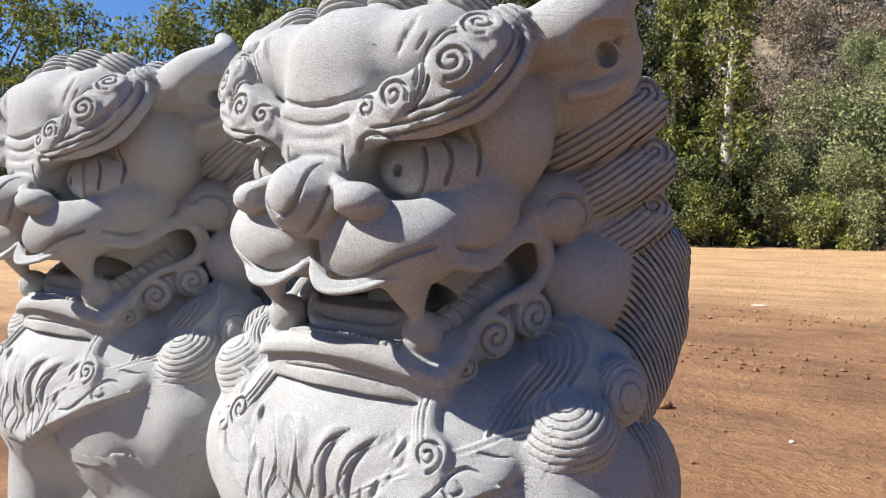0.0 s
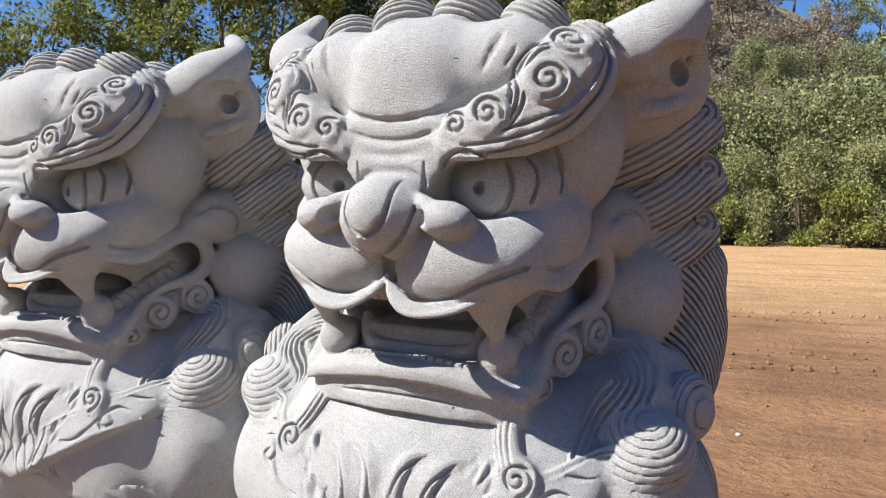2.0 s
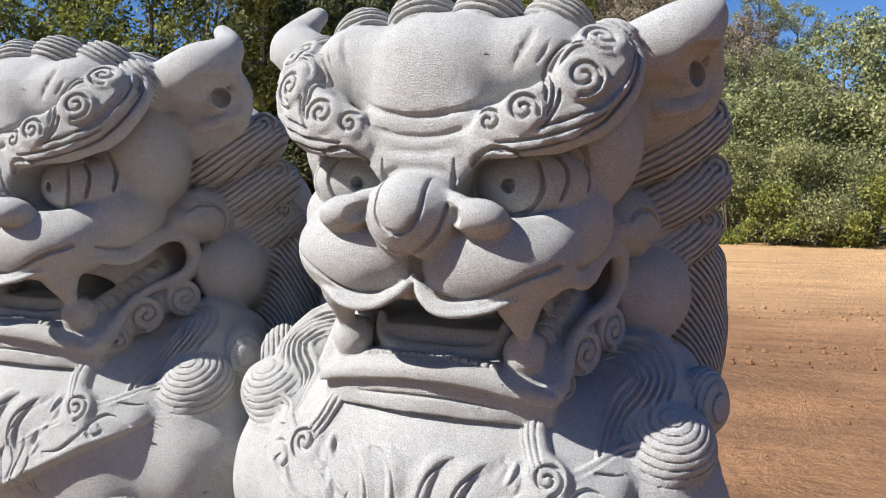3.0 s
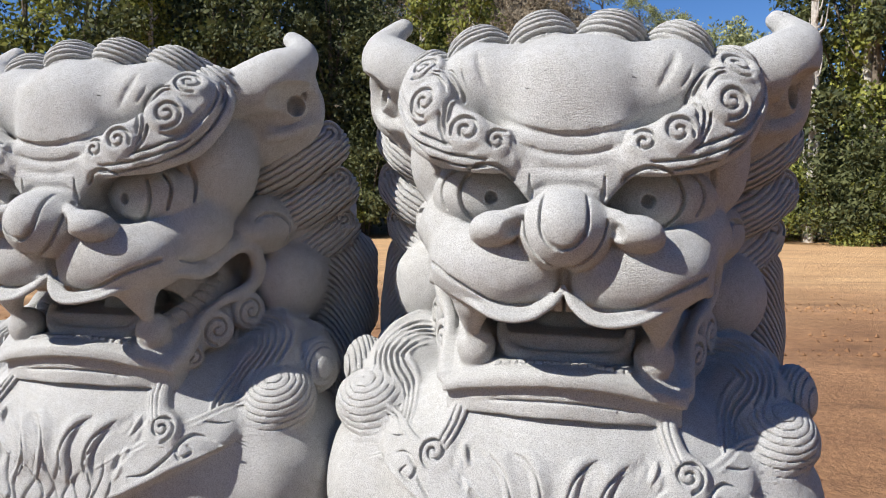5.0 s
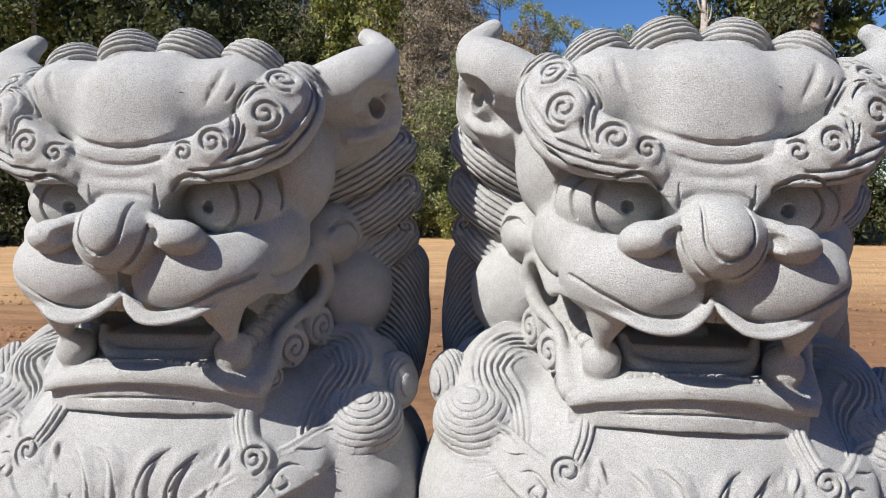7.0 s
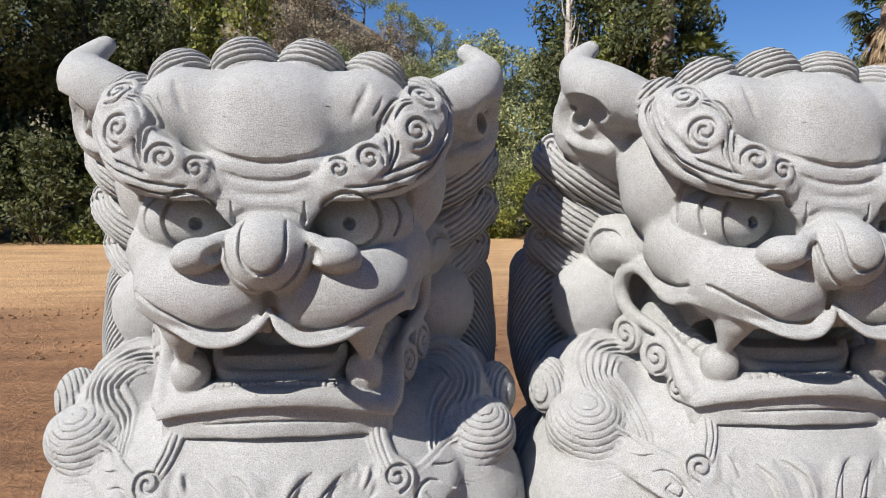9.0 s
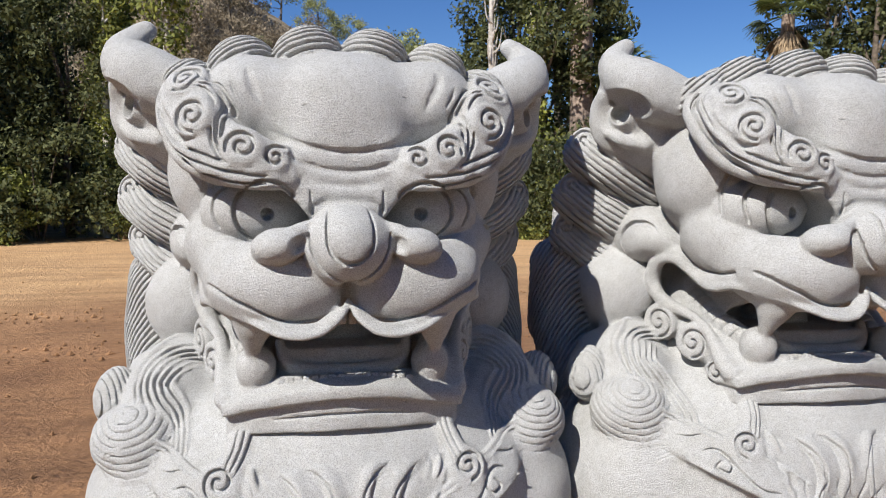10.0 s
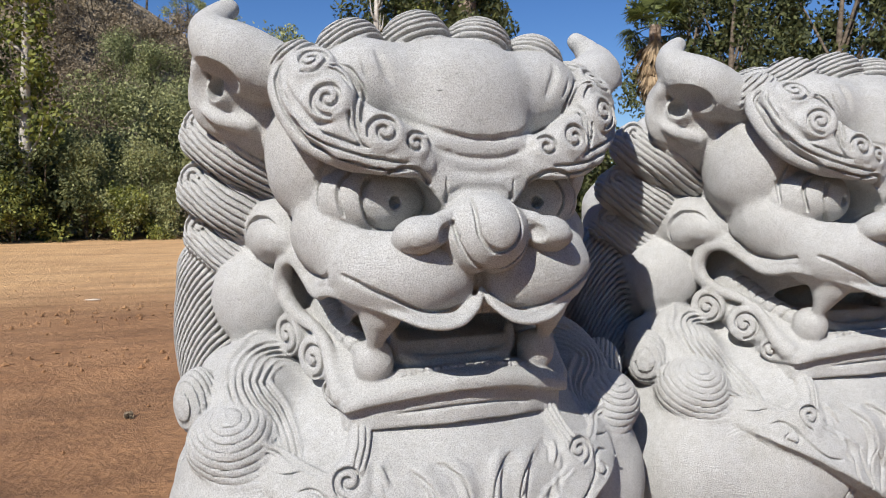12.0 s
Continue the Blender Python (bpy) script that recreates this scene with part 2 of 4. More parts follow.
        for a, b in zip(p[:-1], p[1:]):
            rr = (max(a[3], b[3]) + k + 0.012)
            lo, hi = np.minimum(a[:3], b[:3]) - rr, np.maximum(a[:3], b[:3]) + rr
            t, h = self.cut_box(lo, hi)
            if t is None:
                continue
            loc = tuple(slice(t[i].start - s[i].start, t[i].stop - s[i].start) for i in range(3))
            u = (b[:3] - a[:3]) * sc
            q = [(h[i] - a[i]) * sc[i] for i in range(3)]
            w = np.clip((q[0] * u[0] + q[1] * u[1] + q[2] * u[2]) / (u @ u + 1e-12), 0, 1)
            e = np.sqrt(sum((q[i] - w * u[i]) ** 2 for i in range(3))) - (a[3] + w * (b[3] - a[3]))
            d[loc] = np.minimum(d[loc], e)
        if stripe:
            d = d + stripe(*g)
        self.mix(s, d.astype(np.float32), k, mode)

    def relief(self, c, r, fn):
        """Adds fn(x, y, z) to the solid inside a soft ellipsoid: cuts of strands into what stands already."""
        c, r = np.asarray(c, float), np.asarray(r, float)
        s, g = self.cut_box(c - r, c + r)
        if s is None:
            return
        e = np.sqrt(sum(((g[i] - c[i]) / r[i]) ** 2 for i in range(3)))
        self.f[s] += (np.clip((1.0 - e) * 6.0, 0, 1) * fn(*g)).astype(np.float32)

    def value(self, p):
        q = (p - self.lo) / self.h
        q = np.clip(q, 0, np.array(self.f.shape) - 1.001)
        i = q.astype(int)
        w = q - i
        v = 0
        for a in (0, 1):
            for b in (0, 1):
                for c in (0, 1):
                    v = v + self.f[i[:, 0] + a, i[:, 1] + b, i[:, 2] + c] * (w[:, 0] if a else 1 - w[:, 0]) * (w[:, 1] if b else 1 - w[:, 1]) * (w[:, 2] if c else 1 - w[:, 2])
        return v

    def touch(self, start, way, reach=0.6):
        """The first points of the solid met from start along way."""
        start, way = np.asarray(start, float), unit(way)
        steps = np.arange(0, reach, self.h)
        best = np.full(len(start), np.nan)
        last = self.value(start)
        for t in steps[1:]:
            v = self.value(start + way * t)
            hit = np.isnan(best) & (v <= 0)
            best[hit] = t - self.h * (v[hit] / np.minimum(v[hit] - last[hit], -1e-6))
            last = v
        best = np.where(np.isnan(best), np.nanmedian(best) if np.isfinite(best).any() else 0.1, best)
        if len(best) > 6:
            run = np.concatenate([best[:1], best[:1], best, best[-1:], best[-1:]])
            best = np.convolve(np.median(np.stack([run[i:i + len(best)] for i in range(5)]), 0), (0.25, 0.5, 0.25), "same") if len(best) > 8 else best
            best[0], best[-1] = best[1], best[-2]
        return start + way * best[:, None]

    def slot(self, q, r, way, k, mode, sink):
        r = np.maximum(r, 0.0008)
        if mode == "cut" and sink > 0.003:
            self.tube(np.column_stack([q + way * 0.0005, r]), k, mode, n=1)
        self.tube(np.column_stack([q + way * sink * np.minimum(r / r.max(), 1)[:, None], r]), k, mode, n=1)
        if mode == "cut" and k < 0.0035 and r.max() > 0.002:
            # undercut with a narrower foot
            self.tube(np.column_stack([q + way * (max(sink, 0) + 0.0045) * np.minimum(r / r.max(), 1)[:, None], r * 0.72]), k, mode, n=1)

    def front(self, pts, mode="cut", k=0.004, n=10, sink=0.0, way=(0, 1, 0)):
        """A line of (x, z, radius) laid on what faces the viewer, cut in or raised."""
        p = glide(pts, n)
        start = np.column_stack([p[:, 0], np.full(len(p), -0.16), p[:, 1]])
        q = self.touch(start, way)
        self.slot(q, p[:, 2], unit(way), k, mode, sink)

    def lay(self, pts, way, mode="cut", k=0.004, n=8, sink=0.0):
        """A line near rows of (x, y, z, radius), moved along way until it lies on the solid."""
        p = glide(pts, n)
        self.slot(self.touch(p[:, :3] - unit(way) * 0.07, way, 0.2), p[:, 3], unit(way), k, mode, sink)

    def side(self, pts, mode="cut", k=0.004, n=10, sink=0.0):
        """The same from the flank: (y, z, radius)."""
        p = glide(pts, n)
        start = np.column_stack([np.full(len(p), self.ax[0][-1] - self.h), p[:, 0], p[:, 1]])
        self.slot(self.touch(start, (-1, 0, 0), 0.4), p[:, 2], np.array([-1.0, 0, 0]), k, mode, sink)

    def boss(self, c, normal, r, deep=0.03, k=0.004, cone=0.0, e=0.006):
        """A round, flat-topped boss whose top is at c."""
        c, nn = np.asarray(c, float), unit(normal)
        reach = r + deep + k + 0.01
        s, g = self.cut_box(c - reach, c + reach)
        if s is None:
            return
        q = [g[i] - c[i] for i in range(3)]
        ax = q[0] * nn[0] + q[1] * nn[1] + q[2] * nn[2]
        rad = np.sqrt(np.maximum(q[0] ** 2 + q[1] ** 2 + q[2] ** 2 - ax * ax, 0))
        u, v = rad - (r - e), np.abs(ax + deep / 2 + cone * rad - cone * r * 0.5) - (deep / 2 - e)
        d = np.sqrt(np.maximum(u, 0) ** 2 + np.maximum(v, 0) ** 2) + np.minimum(np.maximum(u, v), 0) - e
        self.mix(s, d.astype(np.float32), k, "add")

    def curl(self, c, normal, r, turns=1.5, hand=1, phase=0.0, cut=0.0046, deep=0.03, k=0.004, cone=0.25):
        """A boss with a spiral cut into it."""
        self.boss(c, normal, r, deep, k, cone)
        c, nn = np.asarray(c, float), unit(normal)
        up = unit(np.array([0, 0, 1.0]) - nn * nn[2])
        rt = np.cross(up, nn)
        a = np.linspace(0, turns * 2 * math.pi, int(18 * turns) + 2)
        rho = r * (0.12 + 0.7 * a / a[-1])
        ph = phase + hand * a
        h = cone * (r * 0.5 - rho) - 0.0045
        p = c + np.outer(rho * np.cos(ph), rt) + np.outer(rho * np.sin(ph), up) + np.outer(h, nn)
        w = cut * (0.75 + 0.25 * a / a[-1])
        self.tube(np.column_stack([p, w]), 0.0015, "cut", n=1)
        self.tube(np.column_stack([p + nn * 0.0045, w]), 0.0015, "cut", n=1)

    def skin(self):
        """The solid's surface, both halves: points and four-cornered faces."""
        f = np.concatenate([self.f[::-1], self.f], 0)
        f = np.pad(f, 1, constant_values=0.1)
        lo = self.lo - self.h
        lo[0] = -self.ax[0][-1] - self.h
        ins = f < 0
        n = np.array(f.shape) - 1
        cnt = np.zeros(n, np.int8)
        for a in (0, 1):
            for b in (0, 1):
                for c in (0, 1):
                    cnt += ins[a:n[0] + a, b:n[1] + b, c:n[2] + c]
        act = np.argwhere((cnt > 0) & (cnt < 8))
        ids = np.full(n, -1, np.int32)
        ids[tuple(act.T)] = np.arange(len(act))
        corner = {o: f[act[:, 0] + o[0], act[:, 1] + o[1], act[:, 2] + o[2]] for o in [(a, b, c) for a in (0, 1) for b in (0, 1) for c in (0, 1)]}
        total, count = np.zeros((len(act), 3), np.float32), np.zeros(len(act), np.float32)
        for o in corner:
            for axis in range(3):
                if o[axis]:
                    continue
                q = list(o)
                q[axis] = 1
                a, b = corner[o], corner[tuple(q)]
                cross = (a < 0) != (b < 0)
                w = np.where(cross, a / np.where(cross, a - b, 1), 0)
                for i in range(3):
                    total[:, i] += np.where(cross, o[i] + (w if i == axis else 0), 0)
                count += cross
        verts = (act + total / count[:, None]) * self.h + lo
        for pitch, amp in ((0.05, 0.0016), (0.017, 0.0007)):
            verts = verts + amp * wobble(verts, pitch)
        quads = []
        for axis in range(3):
            u, v = (axis + 1) % 3, (axis + 2) % 3
            a = [slice(1, -1)] * 3
            a[axis] = slice(0, -1)
            b = list(a)
            b[axis] = slice(1, None)
            s0, s1 = ins[tuple(a)], ins[tuple(b)]
            e = np.argwhere(s0 != s1)
            flip = s1[tuple(e.T)]
            e = e + 1
            e[:, axis] -= 1
            du, dv = np.zeros(3, int), np.zeros(3, int)
            du[u], dv[v] = 1, 1
            q = np.stack([ids[tuple((e - du - dv).T)], ids[tuple((e - dv).T)], ids[tuple(e.T)], ids[tuple((e - du).T)]], 1)
            q[flip] = q[flip][:, ::-1]
            quads.append(q)
        return verts, np.concatenate(quads)


def thinned(verts, quads, h):
    """Merges the points of blocks whose surface is nearly flat, so that the cuts keep their fine faces."""
    d = np.cross(verts[quads[:, 2]] - verts[quads[:, 0]], verts[quads[:, 3]] - verts[quads[:, 1]])
    nn = np.stack([np.bincount(quads.ravel(), np.repeat(d[:, i], 4), len(verts)) for i in range(3)], 1)
    nn /= np.linalg.norm(nn, axis=1)[:, None] + 1e-12
    key, base = np.arange(len(verts)), len(verts)
    free = np.ones(len(verts), bool)
    for size, even in ((4, 0.987), (2, 0.968)):
        cell = np.floor((verts - verts.min(0)) / (h * size)).astype(np.int64)
        _, block = np.unique((cell[:, 0] * 4096 + cell[:, 1]) * 4096 + cell[:, 2], return_inverse=True)
        count = np.bincount(block)
        mean = np.stack([np.bincount(block, nn[:, i]) for i in range(3)], 1) / count[:, None]
        flat = free & (np.linalg.norm(mean, axis=1) > even)[block]
        key = np.where(flat, base + block, key)
        base += len(count)
        free &= ~flat
    _, key = np.unique(key, return_inverse=True)
    count = np.bincount(key)
    out = np.stack([np.bincount(key, verts[:, i]) for i in range(3)], 1) / count[:, None]
    q = key[quads]
    same = q == np.roll(q, -1, 1)
    good = (q[:, 0] != q[:, 2]) & (q[:, 1] != q[:, 3])
    four, three = q[good & (same.sum(1) == 0)], good & (same.sum(1) == 1)
    t, drop = q[three], same[three].argmax(1)
    tris = np.stack([t[np.arange(len(t)), (drop + i) % 4] for i in (1, 2, 3)], 1)
    return out, four, tris


def skin_mesh(name, shells):
    """One mesh of shells: points, faces of four corners and, where given, of three."""
    vs, fs, ts, base = [], [], [], 0
    for v, q, *more in shells:
        vs.append(v)
        fs.append(q + base)
        ts += [t + base for t in more]
        base += len(v)
    v, q = np.concatenate(vs).astype(np.float32), np.concatenate(fs).astype(np.int32)
    t = np.concatenate(ts).astype(np.int32) if ts else np.zeros((0, 3), np.int32)
    me = bpy.data.meshes.new(name)
    me.vertices.add(len(v))
    me.vertices.foreach_set("co", v.ravel())
    me.loops.add(q.size + t.size)
    me.loops.foreach_set("vertex_index", np.concatenate([q.ravel(), t.ravel()]))
    me.polygons.add(len(q) + len(t))
    me.polygons.foreach_set("loop_start", np.concatenate([np.arange(0, q.size, 4), q.size + np.arange(0, t.size, 3)]).astype(np.int32))
    me.polygons.foreach_set("use_smooth", np.ones(len(q) + len(t), bool))
    me.update(calc_edges=True)
    me.validate()
    return me


def model_head(c):
    # masses of skull, brow, cheeks
    c.ball((0, 0.25, 1.20), (0.24, 0.2, 0.2), 0.03)
    c.ball((0, 0.145, 1.32), (0.17, 0.12, 0.088), 0.03)
    c.ball((0, 0.115, 1.322), (0.119, 0.112, 0.089), 0.028)
    c.ball((0, 0.11, 1.285), (0.117, 0.105, 0.07), 0.03)
    c.ball((0.142, 0.13, 1.336), (0.076, 0.09, 0.07), 0.035)
    c.slab((0, 0.072, 1.22), (0.09, 0.066, 0.075), 0.04, 0.02)
    c.ball((0.2, 0.21, 1.23), (0.083, 0.1, 0.108), 0.01)
    c.ball((0.102, 0.066, 1.052), (0.114, 0.092, 0.073), 0.01, turn=(0, -6, 12))
    c.tube([(0.12, 0.075, 1.07, 0.062), (0.17, 0.12, 1.082, 0.056), (0.185, 0.2, 1.09, 0.048)], 0.03)
    c.ball((0.188, 0.155, 1.108), (0.064, 0.075, 0.058), 0.02)
    # lobe behind the cheek and the cheek ball
    c.ball((0.24, 0.33, 1.106), (0.062, 0.078, 0.06), 0.006)
    c.ball((0.234, 0.285, 1.096), (0.054, 0.05, 0.036), 0.003)
    c.ball((0.272, 0.382, 0.984), (0.086, 0.09, 0.088), 0.006)
    # throat
    c.ball((0, 0.27, 0.95), (0.2, 0.19, 0.16), 0.03)


def model_mane(c):
    c.ball((0, 0.48, 1.12), (0.33, 0.17, 0.27), 0.04)
    c.slab((0, 0.52, 0.95), (0.36, 0.11, 0.27), 0.09, 0.05)
    c.ball((0.27, 0.42, 1.2), (0.09, 0.07, 0.15), 0.03)
    # locks that sweep out and end in a curl
    for z, y, x, r in ((1.292, 0.385, 0.39, 0.046), (1.2, 0.425, 0.397, 0.045), (1.112, 0.462, 0.39, 0.041)):
        a, b = np.array((0.24, y - 0.045, z - 0.085)), np.array((x - 0.03, y + 0.005, z - 0.022))
        t = unit(b - a)
        nn = unit(np.array((0, 0, 1)) - t * t[2])

        def strands(gx, gy, gz, a=a, nn=nn, t=t):
            w = (gx - a[0]) * t[0] + (gy - a[1]) * t[1] + (gz - a[2]) * t[2]
            u = (gx - a[0]) * nn[0] + (gy - a[1]) * nn[1] + (gz - a[2]) * nn[2] - 1.0 * w * w
            return ridges(u, 0.0118, 0.009, 0.6)

        c.tube([(*a, r), (*(a * 0.5 + b * 0.5 + (0.012, -0.018, 0.006)), r * 1.2), (*b, r * 1.02)], 0.004, stripe=strands)
        c.curl((x - 0.014, y - 0.03, z + 0.004), (0.45, -0.85, 0.3), 0.029, 1.5, -1, 2.5, 0.003, 0.03, 0.012, 0.12)
    # long fall of hair down the flank
    def fall(x, y, z):
        s = np.maximum((x - 0.30) + 0.55 * (y - 0.40), 0)
        return ridges(np.sqrt((1.9 * s) ** 2 + np.maximum(z - 0.66, 0) ** 2), 0.0142, 0.009, 0.6)
    c.tube([(0.335, 0.5, 1.0, 0.075), (0.342, 0.5, 0.92, 0.078), (0.335, 0.48, 0.84, 0.078), (0.32, 0.45, 0.77, 0.07)], 0.012, stripe=fall)
    c.slab((0.346, 0.53, 0.955), (0.066, 0.08, 0.13), 0.06, 0.012)
    c.relief((0.40, 0.52, 0.93), (0.12, 0.16, 0.17), fall)


def model_brow(c):
    # hanging brow: a broad raised wing that overhangs the eye
    for p, w, r in (((0.098, 0.004, 1.232), (0.0, -1, 0.15), 0.03), ((0.125, 0.0, 1.236), (0.1, -1, 0.2), 0.036), ((0.155, 0.002, 1.244), (0.2, -1, 0.2), 0.042),
                    ((0.19, 0.014, 1.258), (0.3, -1, 0.2), 0.045), ((0.22, 0.032, 1.285), (0.45, -1, 0.25), 0.045), ((0.234, 0.05, 1.315), (0.5, -1, 0.3), 0.05),
                    ((0.246, 0.076, 1.336), (0.5, -0.9, 0.45), 0.042), ((0.242, 0.096, 1.358), (0.4, -0.8, 0.7), 0.036)):
        c.boss(p, w, r, 0.06, 0.012, 0.0, 0.012)
    edge = [(0.07, 0.02, 1.24, 0.010), (0.079, 0.014, 1.213, 0.012), (0.125, 0.01, 1.206, 0.014), (0.185, 0.036, 1.217, 0.016), (0.238, 0.078, 1.245, 0.017),
            (0.266, 0.112, 1.29, 0.016), (0.274, 0.135, 1.328, 0.014), (0.264, 0.145, 1.362, 0.011), (0.24, 0.14, 1.382, 0.009)]
    c.tube(edge, 0.006)
    # cuts between the strands along the edge
    for first, dx, dz, r in ((0, 0.003, -0.003, 0.0024), (0, -0.002, 0.009, 0.0028), (1, -0.008, 0.021, 0.0028)):
        c.lay([(0.108 + 0.03 * first + dx, 0.005, 1.206 + dz, 0.001), (0.13 + 0.03 * first + dx, 0.0, 1.207 + 0.004 * first + dz, r), (0.185 + dx, 0.02, 1.217 + dz, r), (0.236 + dx, 0.06, 1.245 + dz * 0.9, r),
               (0.264 + dx * 1.3, 0.1, 1.29 + dz * 0.5, r), (0.273 + dx * 1.5, 0.125, 1.335 + dz * 0.2, r), (0.264 + dx * 1.2, 0.13, 1.362, r * 0.6)], (-0.45, 0.85, 0.05), "cut", 0.001, sink=0.0025)
    # strands that pour from under the outer curl, swing round it and run in below the small curls
    for o in (0.0, 0.0105, 0.021):
        c.lay([(0.232 - o * 0.5, 0.05, 1.344 + o * 0.5, 0.001), (0.208 - o * 0.7, 0.035, 1.342 + o * 0.4, 0.0026), (0.194 - o, 0.022, 1.318 - o * 0.05, 0.0032), (0.195 - o * 0.9, 0.018, 1.288 - o * 0.1, 0.0032),
               (0.192 - o * 0.8, 0.012, 1.262 + o * 0.05, 0.0032), (0.178 - o * 0.6, 0.006, 1.238 + o * 0.2, 0.0026), (0.165 - o * 0.5, 0.0, 1.231 + o * 0.2, 0.001)], (-0.3, 1, 0), "cut", 0.001, sink=0.0025)
    # the pit between the outer curl and the edge
    c.lay([(0.212, 0.03, 1.268, 0.002), (0.236, 0.045, 1.27, 0.007), (0.256, 0.075, 1.3, 0.006), (0.262, 0.1, 1.33, 0.002)], (-0.5, 0.85, 0), "cut", 0.004, sink=0.003)
    # curls, let into the brow
    c.curl((0.104, -0.004, 1.243), (0.0, -1, 0.25), 0.021, 1.3, 1, 0.5, 0.003, 0.02, 0.008, 0.05)
    c.curl((0.15, -0.005, 1.258), (0.15, -1, 0.25), 0.028, 1.5, -1, 2.8, 0.0032, 0.02, 0.008, 0.05)
    c.curl((0.223, 0.026, 1.303), (0.45, -1, 0.3), 0.032, 1.6, -1, 2.0, 0.0034, 0.025, 0.006, 0.05)
    c.curl((0.236, 0.076, 1.362), (0.35, -0.75, 0.8), 0.034, 1.7, 1, 0.6, 0.0034, 0.025, 0.006, 0.05)
    # a row of stepped, shell-like knobs over the forehead
    for x, y, z, r, lean, tall in ((0.053, 0.156, 1.414, 0.059, 5, 0.95), (0.158, 0.164, 1.397, 0.057, 16, 0.95), (0.238, 0.168, 1.364, 0.048, 30, 1.0)):
        c.ball((x, y, z), (r, r * 1.1, r * tall), 0.002, turn=(-14, lean, 0),
               stripe=lambda p, q, s: np.maximum(0.0, 0.2 * s) + ridges(s + 0.16 * p + 0.1 * q, 0.0105, 0.0095, 0.5))
    for x, y, z in ((0.0, 0.29, 1.40), (0.11, 0.29, 1.40), (0.2, 0.28, 1.37)):
        c.ball((x, y, z), (0.055, 0.07, 0.05), 0.006, stripe=lambda p, q, s: ridges(s + 0.2 * q + 0.15 * p, 0.0115, 0.006, 0.5))
    # furrows of the forehead
    for z0, w, dz, r in ((1.25, 0.11, 0.036, 0.0046), (1.222, 0.09, 0.026, 0.004)):
        c.front([(0.0, z0, r), (0.35 * w, z0 + 0.1 * dz, r), (0.7 * w, z0 + 0.42 * dz, r), (w, z0 + dz, 0.001)], "cut", 0.0036, 10, 0.001)
    c.front([(0.0, 1.2, 0.004), (0.035, 1.204, 0.0035), (0.055, 1.21, 0.001)], "cut", 0.006)
    c.front([(0.122, 1.318, 0.001), (0.132, 1.338, 0.006), (0.142, 1.362, 0.006), (0.146, 1.384, 0.001)], "cut", 0.004)
    c.front([(0.155, 1.325, 0.001), (0.163, 1.338, 0.0022), (0.168, 1.352, 0.001)], "cut", 0.003)
    c.front([(0.0, 1.354, 0.0013), (0.016, 1.354, 0.0013), (0.026, 1.3535, 0.0008)], "cut", 0.001)
    c.front([(0.098, 1.276, 0.001), (0.081, 1.258, 0.003), (0.074, 1.232, 0.0034), (0.07, 1.208, 0.003), (0.068, 1.19, 0.001)], "cut", 0.004, 10, 0.0)
    c.tube([(0.084, 0.016, 1.226, 0.012), (0.079, 0.022, 1.2, 0.013), (0.073, 0.036, 1.175, 0.012), (0.066, 0.05, 1.152, 0.01)], 0.012)


def model_eye(c):
    c.ball((0.135, 0.066, 1.162), (0.09, 0.082, 0.048), 0.006, "cut", turn=(0, -10, 30))
    c.ball((0.137, 0.125, 1.162), (0.086, 0.077, 0.06), 0.004)
    # rim round the iris, lid creases towards the temple
    a = np.linspace(-2.6, 2.6, 26)
    c.front([(0.119 + 0.047 * math.cos(v), 1.162 + 0.046 * math.sin(v), 0.0034) for v in a], "cut", 0.001, 2, 0.004)
    c.lay([(0.19, 0.06, 1.21, 0.0034), (0.198, 0.075, 1.18, 0.0036), (0.192, 0.07, 1.14, 0.0034)], (-0.7, 0.7, 0), "cut", 0.001, sink=0.004)
    c.lay([(0.215, 0.105, 1.225, 0.0034), (0.222, 0.115, 1.19, 0.0036), (0.217, 0.11, 1.155, 0.0034)], (-0.8, 0.6, 0), "cut", 0.001, sink=0.004)
    c.tube([(0.118, 0.02, 1.159, 0.0105), (0.118, 0.062, 1.159, 0.0095)], 0.003, "cut")


